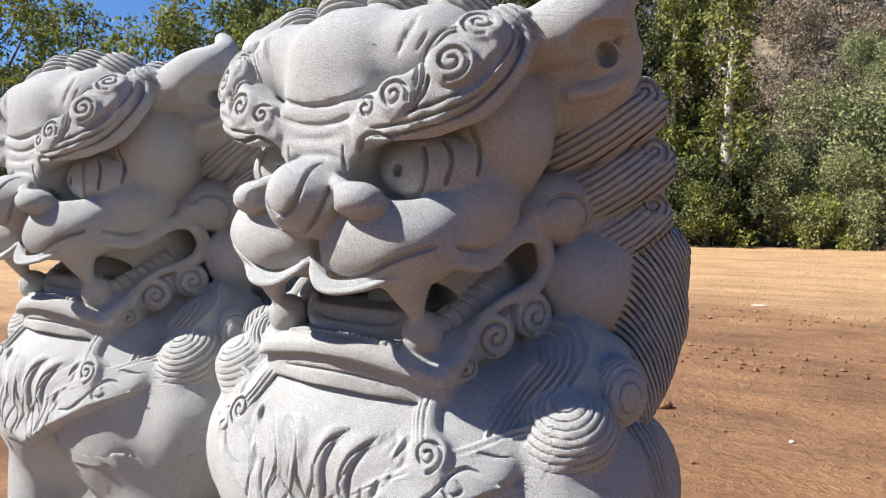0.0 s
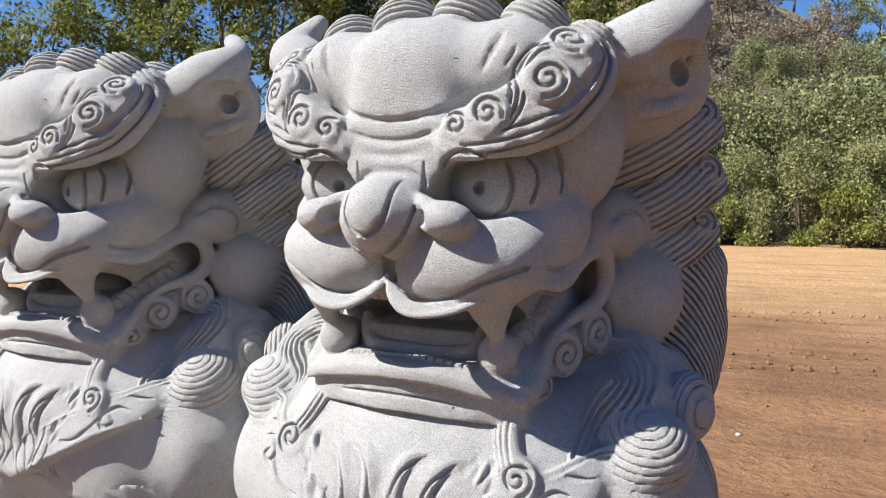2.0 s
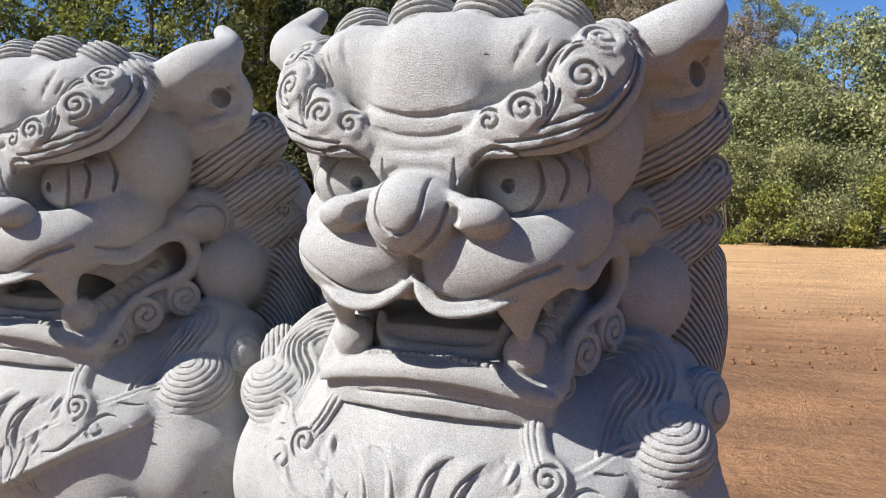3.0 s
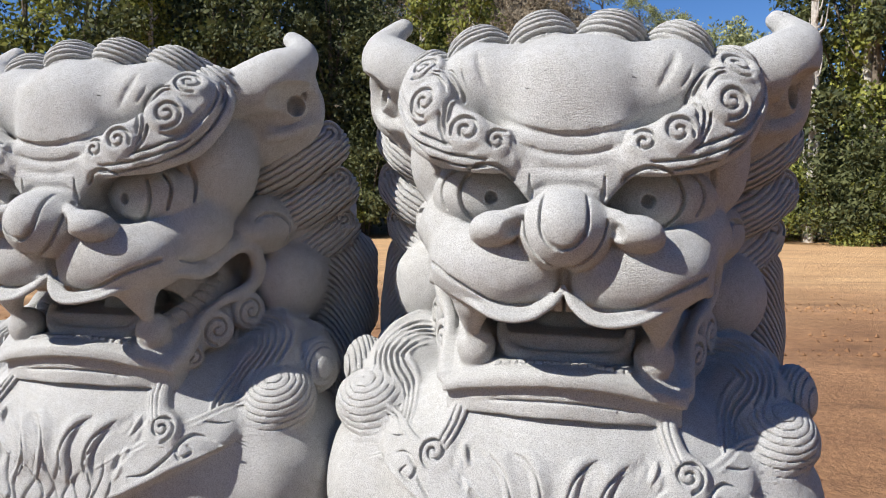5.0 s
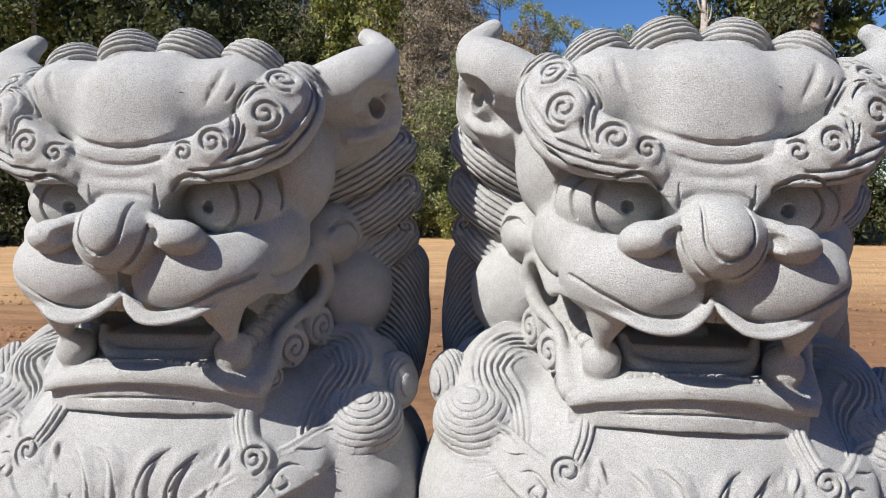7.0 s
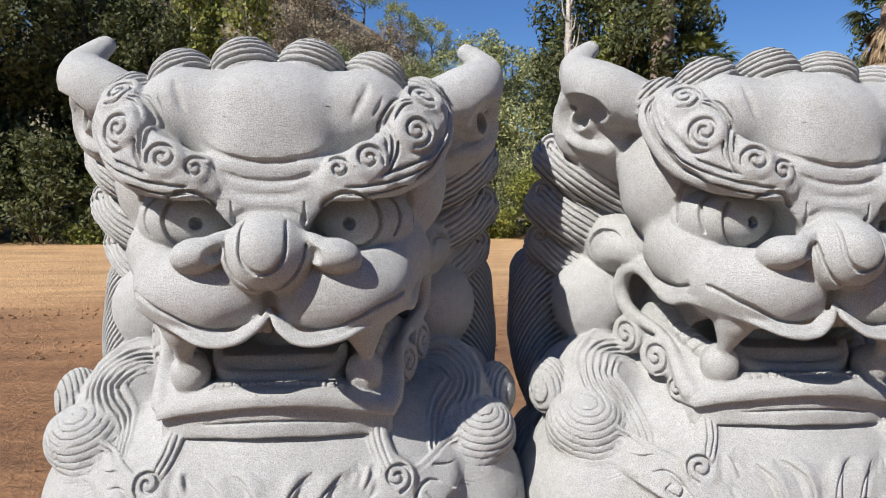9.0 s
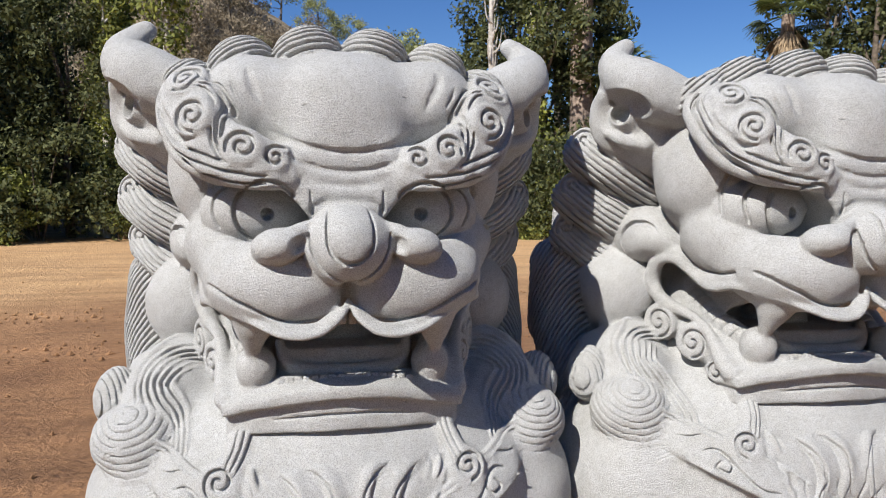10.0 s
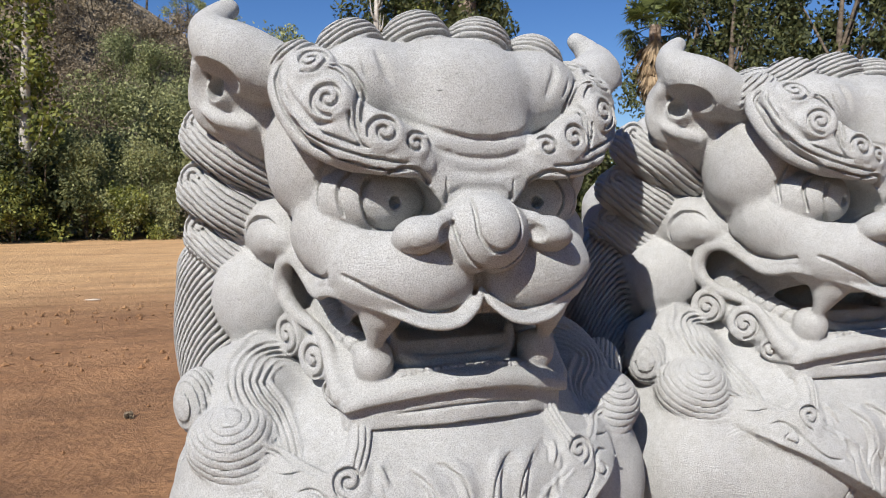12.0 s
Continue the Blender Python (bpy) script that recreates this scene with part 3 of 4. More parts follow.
def model_nose(c):
    c.ball((0, 0.066, 1.172), (0.06, 0.062, 0.042), 0.012)
    c.ball((0, 0.002, 1.113), (0.068, 0.068, 0.061), 0.006)
    c.ball((0, -0.008, 1.122), (0.048, 0.064, 0.046), 0.012)
    # the pad and the fold that rolls round it and up on the bridge
    c.lay([(0.029, -0.005, 1.168, 0.001), (0.031, -0.04, 1.154, 0.003), (0.032, -0.06, 1.128, 0.0034), (0.025, -0.066, 1.108, 0.0034), (0.012, -0.068, 1.097, 0.0034), (0.0, -0.068, 1.094, 0.0034)], (0, 0.92, -0.4), "cut", 0.001, sink=0.003)
    c.lay([(0.05, 0.03, 1.19, 0.0012), (0.054, 0.0, 1.165, 0.003), (0.058, -0.03, 1.13, 0.0034), (0.051, -0.04, 1.1, 0.0036), (0.036, -0.05, 1.08, 0.0034), (0.017, -0.055, 1.069, 0.0032), (0.0, -0.055, 1.066, 0.0032)], (-0.2, 0.95, -0.2), "cut", 0.001, sink=0.003)
    c.front([(0.0, 1.18, 0.0055), (0.025, 1.179, 0.005), (0.044, 1.173, 0.0035), (0.054, 1.164, 0.001)], "cut", 0.005)
    # nostrils
    c.ball((0.1, -0.01, 1.113), (0.042, 0.038, 0.0265), 0.003, turn=(0, 10, 24))
    c.tube([(0.05, -0.008, 1.143, 0.009), (0.07, -0.02, 1.136, 0.011), (0.09, -0.022, 1.124, 0.01)], 0.005)
    c.ball((0.072, -0.045, 1.116), (0.011, 0.028, 0.016), 0.003, "cut", turn=(0, -20, 10))
    # parting below the nose
    c.front([(0.0, 1.06, 0.008), (0.0, 1.035, 0.009), (0.001, 1.0, 0.008)], "cut", 0.012)


LIP = [(0.0, 0.008, 1.028, 0.006), (0.016, -0.012, 1.002, 0.007), (0.05, -0.026, 0.983, 0.0072), (0.1, -0.018, 0.985, 0.0072), (0.155, 0.018, 1.006, 0.0075),
       (0.206, 0.07, 1.028, 0.008), (0.216, 0.115, 1.02, 0.0085), (0.22, 0.152, 1.024, 0.009), (0.226, 0.192, 1.046, 0.0095), (0.236, 0.232, 1.064, 0.011),
       (0.246, 0.268, 1.056, 0.013), (0.25, 0.288, 1.02, 0.013), (0.242, 0.276, 0.988, 0.012), (0.224, 0.24, 0.968, 0.011), (0.204, 0.19, 0.95, 0.010),
       (0.196, 0.155, 0.922, 0.011), (0.19, 0.122, 0.884, 0.016), (0.186, 0.1, 0.866, 0.018)]


def model_mouth(c):
    # the open mouth, right through to its corners
    c.ball((0, 0.11, 0.955), (0.17, 0.17, 0.05), 0.008, "cut")
    c.tube([(0.1, 0.06, 0.955, 0.042), (0.175, 0.14, 0.985, 0.034), (0.2, 0.215, 1.006, 0.036), (0.25, 0.235, 1.012, 0.036)], 0.008, "cut")
    c.ball((0, -0.03, 0.952), (0.16, 0.09, 0.042), 0.008, "cut")
    # turned-out lip, waving back to the corner and forward again along the jaw
    c.tube([(x, y - 0.003, z + 0.003, r * 0.64) for x, y, z, r in LIP[:5]] + LIP[5:], 0.004)
    c.tube([(x - 0.006, y + 0.006, z + 0.2 * (z - 1.012), r * 1.1) for x, y, z, r in LIP[8:14]], 0.008)
    c.tube([(x * 0.98, y + 0.012, z + 0.012, r) for x, y, z, r in LIP[1:10]], 0.012)
    c.tube([(0.195, 0.28, 0.945, 0.03), (0.18, 0.22, 0.915, 0.036), (0.165, 0.16, 0.89, 0.036), (0.15, 0.12, 0.872, 0.034)], 0.008)
    c.tube([(0.19, 0.1, 0.952, 0.016), (0.215, 0.145, 0.967, 0.027), (0.23, 0.19, 0.995, 0.032), (0.245, 0.23, 1.012, 0.033), (0.256, 0.252, 1.016, 0.024)], 0.003, "cut")
    c.tube([(0.16, 0.11, 0.952, 0.02), (0.185, 0.155, 0.972, 0.03), (0.192, 0.2, 0.996, 0.034), (0.196, 0.24, 1.014, 0.03)], 0.004, "cut")
    # a groove sets the lip off from the cheek
    c.front([(x * 0.99, z + 0.0195 + 0.002 * i, 0.002 + 0.0006 * min(i, 3)) for i, (x, y, z, r) in enumerate(LIP[1:6])], "cut", 0.002, 8, 0.003)
    c.side([(y, z + 0.024 + 0.001 * i, 0.0036 - 0.0004 * i) for i, (x, y, z, r) in enumerate(LIP[5:10])], "cut", 0.003, 8, 0.001)
    # chin: an overhanging lip board, a flat band set back under it
    c.slab((0, 0.16, 0.87), (0.16, 0.09, 0.03), 0.02, 0.01)
    c.plank(0.186, 0.04, 0.848, 0.1, 0.025, 0.05, 0.011, 0.004, 0.001)
    c.plank(0.178, 0.05, 0.888, 0.09, 0.013, 0.05, 0.03, 0.008, 0.004)
    c.plank(0.193, 0.025, 0.886, 0.1, 0.0105, 0.05, 0.034, 0.006, 0.002)
    c.plank(0.186, 0.036, 0.892, 0.09, 0.0105, 0.05, 0.03, 0.008, 0.015)
    c.front([(0.0, 0.849, 0.0026), (0.04, 0.848, 0.003), (0.08, 0.844, 0.0026), (0.12, 0.838, 0.001)], "cut", 0.002)
    # tongue with a raised rim, teeth, fangs
    c.slab((0, 0.2, 0.92), (0.1, 0.095, 0.022), 0.008, 0.012)
    c.tube([(0.0, 0.094, 0.909, 0.0095), (0.05, 0.095, 0.909, 0.0095), (0.082, 0.1, 0.913, 0.01), (0.098, 0.11, 0.928, 0.01), (0.103, 0.12, 0.95, 0.008)], 0.006)
    c.ball((0, 0.235, 0.95), (0.062, 0.06, 0.036), 0.006)
    for i in range(8):
        x = 0.007 + i * 0.0135
        c.slab((x, 0.06 + 0.9 * x * x, 0.901 - 0.9 * x * x), (0.0058, 0.006, 0.009), 0.002, 0.001)
    for i in range(4):
        c.slab((0.008 + i * 0.014, 0.04, 1.0), (0.006, 0.008, 0.01), 0.003, 0.003)
    c.tube([(0.138, 0.055, 1.0, 0.034), (0.142, 0.062, 0.972, 0.021), (0.143, 0.072, 0.95, 0.0125), (0.141, 0.08, 0.936, 0.012)], 0.008)
    c.ball((0.14, 0.094, 0.917), (0.031, 0.033, 0.035), 0.004)
    c.tube([(0.142, 0.135, 0.925, 0.02), (0.158, 0.175, 0.944, 0.021), (0.168, 0.22, 0.968, 0.021), (0.174, 0.262, 0.992, 0.018)], 0.003, stripe=lambda x, y, z: ridges(y + 0.6 * z, 0.024, 0.008, 0.8))
    # scrolls along the jaw
    c.curl((0.218, 0.184, 0.906), (0.85, -0.55, -0.05), 0.036, 1.5, 1, 1.5, 0.0032, 0.04, 0.004, 0.12)
    c.curl((0.247, 0.26, 0.934), (0.9, -0.42, -0.02), 0.037, 1.5, 1, 1.5, 0.0032, 0.04, 0.004, 0.12)
    c.curl((0.198, 0.13, 0.862), (0.8, -0.6, -0.15), 0.023, 1.2, 1, 1.5, 0.003, 0.04)


def model_ear(c):
    # horn-like ear: thick root, upturned tip, a cupped hollow on its outer side
    c.tube([(0.2, 0.19, 1.34, 0.04), (0.268, 0.205, 1.362, 0.048), (0.325, 0.225, 1.385, 0.053), (0.358, 0.262, 1.422, 0.035),
            (0.352, 0.281, 1.446, 0.026), (0.339, 0.288, 1.463, 0.02), (0.328, 0.291, 1.472, 0.017)], 0.008)
    c.tube([(0.362, 0.262, 1.41, 0.02), (0.374, 0.282, 1.365, 0.015), (0.366, 0.284, 1.325, 0.015), (0.345, 0.262, 1.29, 0.013), (0.305, 0.24, 1.278, 0.008)], 0.006)
    c.ball((0.33, 0.3, 1.335), (0.062, 0.03, 0.075), 0.008)
    c.ball((0.372, 0.225, 1.333), (0.04, 0.07, 0.046), 0.004, "cut", turn=(0, 20, -30))
    c.ball((0.335, 0.265, 1.335), (0.03, 0.03, 0.03), 0.004)
    c.tube([(0.385, 0.22, 1.337, 0.021), (0.33, 0.275, 1.338, 0.018)], 0.002, "cut")
    c.ball((0.27, 0.3, 1.31), (0.07, 0.07, 0.08), 0.02)
    # lobe edge
    c.side([(0.25, 1.112, 0.0015), (0.275, 1.128, 0.004), (0.303, 1.125, 0.005), (0.326, 1.1, 0.005), (0.33, 1.07, 0.0025)], "cut", 0.001, 10, 0.005)


def model_chest(c):
    c.ball((0, 0.3, 0.685), (0.345, 0.308, 0.22), 0.04)
    c.ball((0.16, 0.24, 0.62), (0.2, 0.22, 0.22), 0.05)
    c.ball((0.305, 0.26, 0.63), (0.135, 0.17, 0.17), 0.025)
    # cloth round the neck, folds that run into the shell-shaped bow
    c.tube([(0.16, 0.27, 0.845, 0.045), (0.26, 0.32, 0.855, 0.05), (0.33, 0.34, 0.855, 0.05)], 0.03)
    c.ball((0.3, 0.28, 0.81), (0.085, 0.11, 0.09), 0.03)
    c.tube([(0.22, 0.3, 0.885, 0.026), (0.262, 0.3, 0.896, 0.031), (0.31, 0.295, 0.888, 0.036), (0.32, 0.27, 0.86, 0.036), (0.305, 0.235, 0.83, 0.03)], 0.012)
    fold = glide([(0.215, 0.888), (0.25, 0.905), (0.288, 0.903), (0.314, 0.878), (0.308, 0.85), (0.288, 0.824), (0.276, 0.795), (0.278, 0.762), (0.296, 0.735), (0.325, 0.72)], 3)
    way, bands = np.gradient(fold, axis=0), []
    for j in range(7):
        o = (j - 3) * 0.0098
        rows = []
        for i, (q, w) in enumerate(zip(fold, way)):
            t = i / (len(fold) - 1)
            g = o * (0.5 + 0.6 * math.sin(math.pi * min(1, t * 1.1)))
            m = math.hypot(*w)
            rows.append((q[0] - g * w[1] / m, q[1] + g * w[0] / m, 0.0064 * min(1, 0.4 + 2.2 * t, 0.3 + 2.4 * (1 - t))))
        c.front(rows, "add", 0.001, 2, 0.002)
        bands.append(rows)
    for one, two in zip(bands, bands[1:]):
        c.front([((a[0] + b[0]) / 2, (a[1] + b[1]) / 2, 0.0034 * min(1, a[2] / 0.005)) for a, b in zip(one, two)], "cut", 0.001, 2, 0.002)
    def rings(*at):
        def spiral(p, q, s):
            a, b, d = p + at[0] - 0.352, q + at[1] - 0.148, s + at[2] - 0.846
            turn = np.arctan2(0.72 * b + 0.69 * d, a + 0 * b) / (2 * math.pi)
            return ridges(np.maximum(np.sqrt(a * a + b * b + d * d) - 0.018, 0.0) + 0.006 + 0.012 * turn, 0.012, 0.0056, 0.78)
        return spiral
    c.ball((0.336, 0.194, 0.778), (0.075, 0.068, 0.066), 0.008, stripe=rings(0.336, 0.194, 0.778))
    c.ball((0.32, 0.18, 0.742), (0.054, 0.054, 0.05), 0.02, stripe=rings(0.32, 0.18, 0.742))
    c.ball((0.385, 0.275, 0.83), (0.04, 0.05, 0.056), 0.006, stripe=lambda p, q, s: ridges(p - 0.7 * q, 0.0112, 0.006, 0.6))
    # broad band that falls from the bow across the breast
    for dz in (0.0, -0.012, -0.024, -0.036):
        c.front([(0.3, 0.77 + dz, 0.006), (0.27, 0.759 + dz, 0.016), (0.22, 0.74 + dz, 0.02), (0.14, 0.70 + dz, 0.02), (0.07, 0.66 + dz, 0.02), (0.0, 0.63 + dz, 0.02)], "add", 0.004, sink=0.014)
    for z0, w in ((0.792, 0.0045), (0.784, 0.0025)):
        c.front([(0.3, z0, w), (0.22, z0 - 0.034, w), (0.14, z0 - 0.072, w), (0.07, z0 - 0.112, w * 0.6)], "add", 0.001)
    c.front([(0.29, 0.722, 0.002), (0.22, 0.695, 0.006), (0.14, 0.655, 0.006), (0.06, 0.61, 0.005)], "add", 0.001)
    c.front([(0.262, 0.738, 0.002), (0.24, 0.742, 0.0036), (0.222, 0.726, 0.0036), (0.232, 0.71, 0.0034), (0.248, 0.718, 0.003), (0.238, 0.728, 0.002)], "cut", 0.001, 10, 0.002)
    c.front([(0.222, 0.726, 0.003), (0.205, 0.705, 0.0034), (0.18, 0.685, 0.003), (0.15, 0.68, 0.0015)], "cut", 0.001, 10, 0.002)
    c.front([(0.29, 0.755, 0.001), (0.27, 0.757, 0.0028), (0.25, 0.763, 0.001)], "cut", 0.001, 10, 0.002)
    # hanging tassel with a scroll
    c.front([(0.156, 0.836, 0.019), (0.16, 0.808, 0.02), (0.17, 0.782, 0.021), (0.184, 0.758, 0.02)], "add", 0.003, sink=0.007)
    y = float(c.touch(np.array([(0.196, -0.16, 0.76)]), (0, 1, 0))[0, 1])
    c.curl((0.192, y - 0.006, 0.757), (0.1, -0.9, 0.42), 0.03, 1.6, -1, 2.4, 0.003, 0.024, 0.012, 0.05)
    for o in (-0.012, -0.002, 0.008):
        c.front([(0.157 + o, 0.834, 0.0012), (0.161 + o, 0.808, 0.0024), (0.171 + o, 0.782, 0.0022), (0.18 + o * 0.6, 0.766 + o * 0.6, 0.001)], "cut", 0.0015)
    # flame-shaped tufts of breast hair: curved tongues, each with a deep cut along its outer side
    flames = [[(0.062, 0.772), (0.044, 0.771), (0.029, 0.757), (0.02, 0.732), (0.021, 0.704), (0.032, 0.668)], [(0.108, 0.768), (0.092, 0.764), (0.077, 0.75), (0.066, 0.726), (0.064, 0.698), (0.076, 0.664)]]
    for line in flames:
        m = len(line) - 1
        c.front([(x, z, r) for (x, z), r in zip(line, [0.001, 0.008] + [0.0145] * (m - 2) + [0.01])], "add", 0.004, 8, 0.0085)
        c.front([(x + 0.015 * min(i, 1), z - 0.006 * min(i, 1), r) for i, ((x, z), r) in enumerate(zip(line, [0.001, 0.0026] + [0.0036] * (m - 3) + [0.003, 0.001]))], "cut", 0.0036, 8, 0.0)
        c.front([(x - 0.001, z - 0.01 * min(i, 1), 0.002 * (0 < i < m) + 0.0006) for i, (x, z) in enumerate(line)], "cut", 0.002, 8, 0.0)
    # waving hair below the tufts
    for i in range(6):
        x, z, bend = 0.008 + 0.021 * i, 0.722 - 0.02 * (i % 3), 0.008 * (-1) ** (i // 2)
        c.front([(x + 0.006, z, 0.001), (x + bend, z - 0.022, 0.0024), (x + 0.002, z - 0.045, 0.0028), (x - bend, z - 0.07, 0.0026), (x + 0.002, z - 0.095, 0.0024), (x + bend, z - 0.115, 0.001)], "cut", 0.0025)
    # fine rough tufts between them and the band
    rng = np.random.default_rng(5)
    for i in range(12):
        x, z = 0.108 + 0.045 * rng.random(), 0.70 + 0.085 * rng.random()
        c.front([(x, z, 0.001), (x - 0.004 + 0.006 * rng.random(), z - 0.012, 0.0042), (x - 0.01, z - 0.028, 0.001)], "cut" if i % 3 else "add", 0.004)


def model_body(c, fine):
    # seated body, forelegs, haunches on a low plinth
    c.ball((0, 0.42, 0.5), (0.3, 0.3, 0.34), 0.05)
    c.tube([(0.24, 0.24, 0.66, 0.13), (0.25, 0.18, 0.45, 0.1), (0.24, 0.15, 0.26, 0.085), (0.24, 0.12, 0.16, 0.085)], 0.04)
    c.ball((0.24, 0.07, 0.12), (0.095, 0.14, 0.075), 0.02)
    c.ball((0.28, 0.6, 0.34), (0.13, 0.22, 0.27), 0.03)
    c.ball((0.31, 0.45, 0.12), (0.09, 0.2, 0.08), 0.02)
    c.ball((0.36, 0.4, 0.62), (0.07, 0.08, 0.13), 0.01, stripe=lambda p, q, s: ridges(p + q + 0.5 * s, 0.018, 0.006, 0.5))
    c.ball((0.34, 0.53, 0.56), (0.075, 0.12, 0.16), 0.012, stripe=lambda p, q, s: ridges(q + 0.6 * s, 0.02, 0.006, 0.5))
    if not fine:
        c.slab((0, 0.36, 0.03), (0.42, 0.5, 0.032), 0.008, 0.01)


GRAIN = 0.0022   # step of the carving


def lion_mesh():
    top = Clay((0, -0.12, 0.56), (0.475, 0.66, 1.50), GRAIN)
    model_head(top)
    model_mane(top)
    model_chest(top)
    model_body(top, True)
    model_ear(top)
    model_brow(top)
    model_eye(top)
    model_nose(top)
    model_mouth(top)
    low = Clay((0, -0.16, -0.01), (0.47, 0.9, 0.60), 0.009)
    low.ball((0, 0.3, 0.685), (0.345, 0.308, 0.22), 0.04)
    low.ball((0.16, 0.24, 0.62), (0.2, 0.22, 0.22), 0.05)
    low.ball((0.305, 0.26, 0.63), (0.135, 0.17, 0.17), 0.025)
    model_body(low, False)
    return skin_mesh("guardian_lion_statue", [thinned(*top.skin(), GRAIN), thinned(*low.skin(), 0.009)])


# ---- trees and scrub round the yard ----
def limb(path, sides=8):
    """A tapering limb through rows of (x, y, z, radius): points and faces."""
    p = glide(path, 4)
    verts, quads = [], []
    for i, (x, y, z, r) in enumerate(p):
        d = p[min(i + 1, len(p) - 1)][:3] - p[max(i - 1, 0)][:3]
        d = unit(d)
        a = unit(np.cross(d, (0.3, 0.9, 0.1)))
        b = np.cross(d, a)
        for k in range(sides):
            w = 2 * math.pi * k / sides
            verts.append(np.array((x, y, z)) + max(r, 0.004) * (a * math.cos(w) + b * math.sin(w)))
    for i in range(len(p) - 1):
        for k in range(sides):
            quads.append((i * sides + k, i * sides + (k + 1) % sides, (i + 1) * sides + (k + 1) % sides, (i + 1) * sides + k))
    return np.array(verts), np.array(quads)


def leaves(rng, spots, each, size, slim=0.45):
    """Small folded leaves gathered round spots (rows of x, y, z, spread)."""
    spots = np.asarray(spots, float)
    c = np.repeat(spots, each, 0)
    n = len(c)
    off = rng.normal(size=(n, 3))
    off /= np.linalg.norm(off, axis=1)[:, None]
    p = c[:, :3] + off * (c[:, 3] * rng.random(n) ** 0.45)[:, None]
    a = rng.normal(size=(n, 3))
    a[:, 2] += 0.3
    a /= np.linalg.norm(a, axis=1)[:, None]
    b = np.cross(a, rng.normal(size=(n, 3)))
    b /= np.linalg.norm(b, axis=1)[:, None] + 1e-9
    s = size * (0.6 + 0.8 * rng.random(n))[:, None]
    v = np.stack([p - a * s, p + b * s * slim, p + a * s, p - b * s * slim], 1).reshape(-1, 3)
    return v, np.arange(n * 4).reshape(-1, 4)


def rooted(name, label, category, group, parts):
    """A plant of parts (name, shells, material, label) round an Empty at its foot."""
    root = tagged(new(name), label, category, group)
    for part_name, shells, mat, part_label in parts:
        me = skin_mesh(part_name, shells)
        me.materials.append(mat)
        ob = tagged(new(part_name, me), part_label)
        ob.parent = root
    return root


def broad_tree(seed, height, wide, leaf, name, label, clumps=46, each=190, low=0.12, size=0.085):
    rng = np.random.default_rng(seed)
    wood = [limb([(0, 0, -0.1, 0.17 * height / 8), (0.1, 0.05, height * 0.25, 0.13 * height / 8), (0.05, -0.08, height * 0.55, 0.08 * height / 8), (0.1, 0, height * 0.85, 0.02)])]
    spots = []
    for i in range(clumps):
        h = low + (0.97 - low) * (i + rng.random()) / clumps
        out = wide * math.sin(math.pi * (0.12 + 0.83 * h)) ** 0.7 * (0.35 + 0.65 * rng.random() ** 0.5)
        w = rng.random() * 2 * math.pi
        x, y, z = out * math.cos(w), out * math.sin(w), h * height
        spots.append((x, y, z, (0.32 + 0.3 * rng.random()) * wide * 0.55))
        if i % 4 == 0:
            wood.append(limb([(0.05, 0, z * 0.62, 0.05), (x * 0.45, y * 0.45, z * 0.82, 0.035), (x * 0.9, y * 0.9, z, 0.01)], 5))
    return rooted(name, label, "tree", "trees round the yard", [("trunk", wood, BARK, ""), ("crown", [leaves(rng, spots, each, size)], LEAF[leaf], "")])


def poplar(seed, height, label, bare=False):
    rng = np.random.default_rng(seed)
    wood = [limb([(0, 0, -0.1, 0.2), (0.06, 0, height * 0.3, 0.15), (-0.05, 0.05, height * 0.65, 0.09), (0.05, 0, height, 0.015)])]
    spots = []
    for i in range(34):
        h = 0.16 + 0.8 * (i + rng.random()) / 34
        w, z = rng.random() * 2 * math.pi, h * height
        reach = (0.5 if bare else 1.0) * (0.4 + 0.6 * rng.random()) * (1.1 - 0.7 * h)
        tip = (reach * math.cos(w), reach * math.sin(w), z + reach * (2.6 if bare else 1.3))
        wood.append(limb([(0, 0, z, 0.045), (tip[0] * 0.7, tip[1] * 0.7, z + reach * 0.6, 0.03), (*tip, 0.006)], 5))
        spots.append((*tip, 0.5))
        spots.append((tip[0] * 0.6, tip[1] * 0.6, (z + tip[2]) / 2, 0.42))
    parts = [("trunk", wood, PALE, "pale grey-white bark")]
    if not bare:
        parts.append(("crown", [leaves(rng, spots, 70, 0.075, 0.6)], LEAF["green"], ""))
    return rooted("bare_tree" if bare else "poplar_tree", label, "tree", "", parts)


def bush(seed, height, wide, leaf, label, clumps=26, each=170, size=0.07, name="bush"):
    rng = np.random.default_rng(seed)
    wood, spots = [], []
    for i in range(clumps):
        w, h = rng.random() * 2 * math.pi, rng.random() ** 0.8
        out = wide * (1 - 0.6 * h * h) * rng.random() ** 0.5
        tip = (out * math.cos(w), out * math.sin(w), 0.04 * height + h * height * (1 - 0.35 * (out / wide) ** 2))
        spots.append((*tip, 0.3 * wide * (0.7 + 0.6 * rng.random())))
        if i % 3 == 0:
            wood.append(limb([(0.05 * wide * math.cos(w), 0.05 * wide * math.sin(w), -0.02 * height, 0.018 * wide), (tip[0] * 0.5, tip[1] * 0.5, tip[2] * 0.5, 0.013 * wide), (*tip, 0.004 * wide)], 5))
    return rooted(name, label, "bush", "scrub round the yard", [("stem", wood, BARK, ""), ("foliage", [leaves(rng, spots, each, size)], LEAF[leaf], "")])


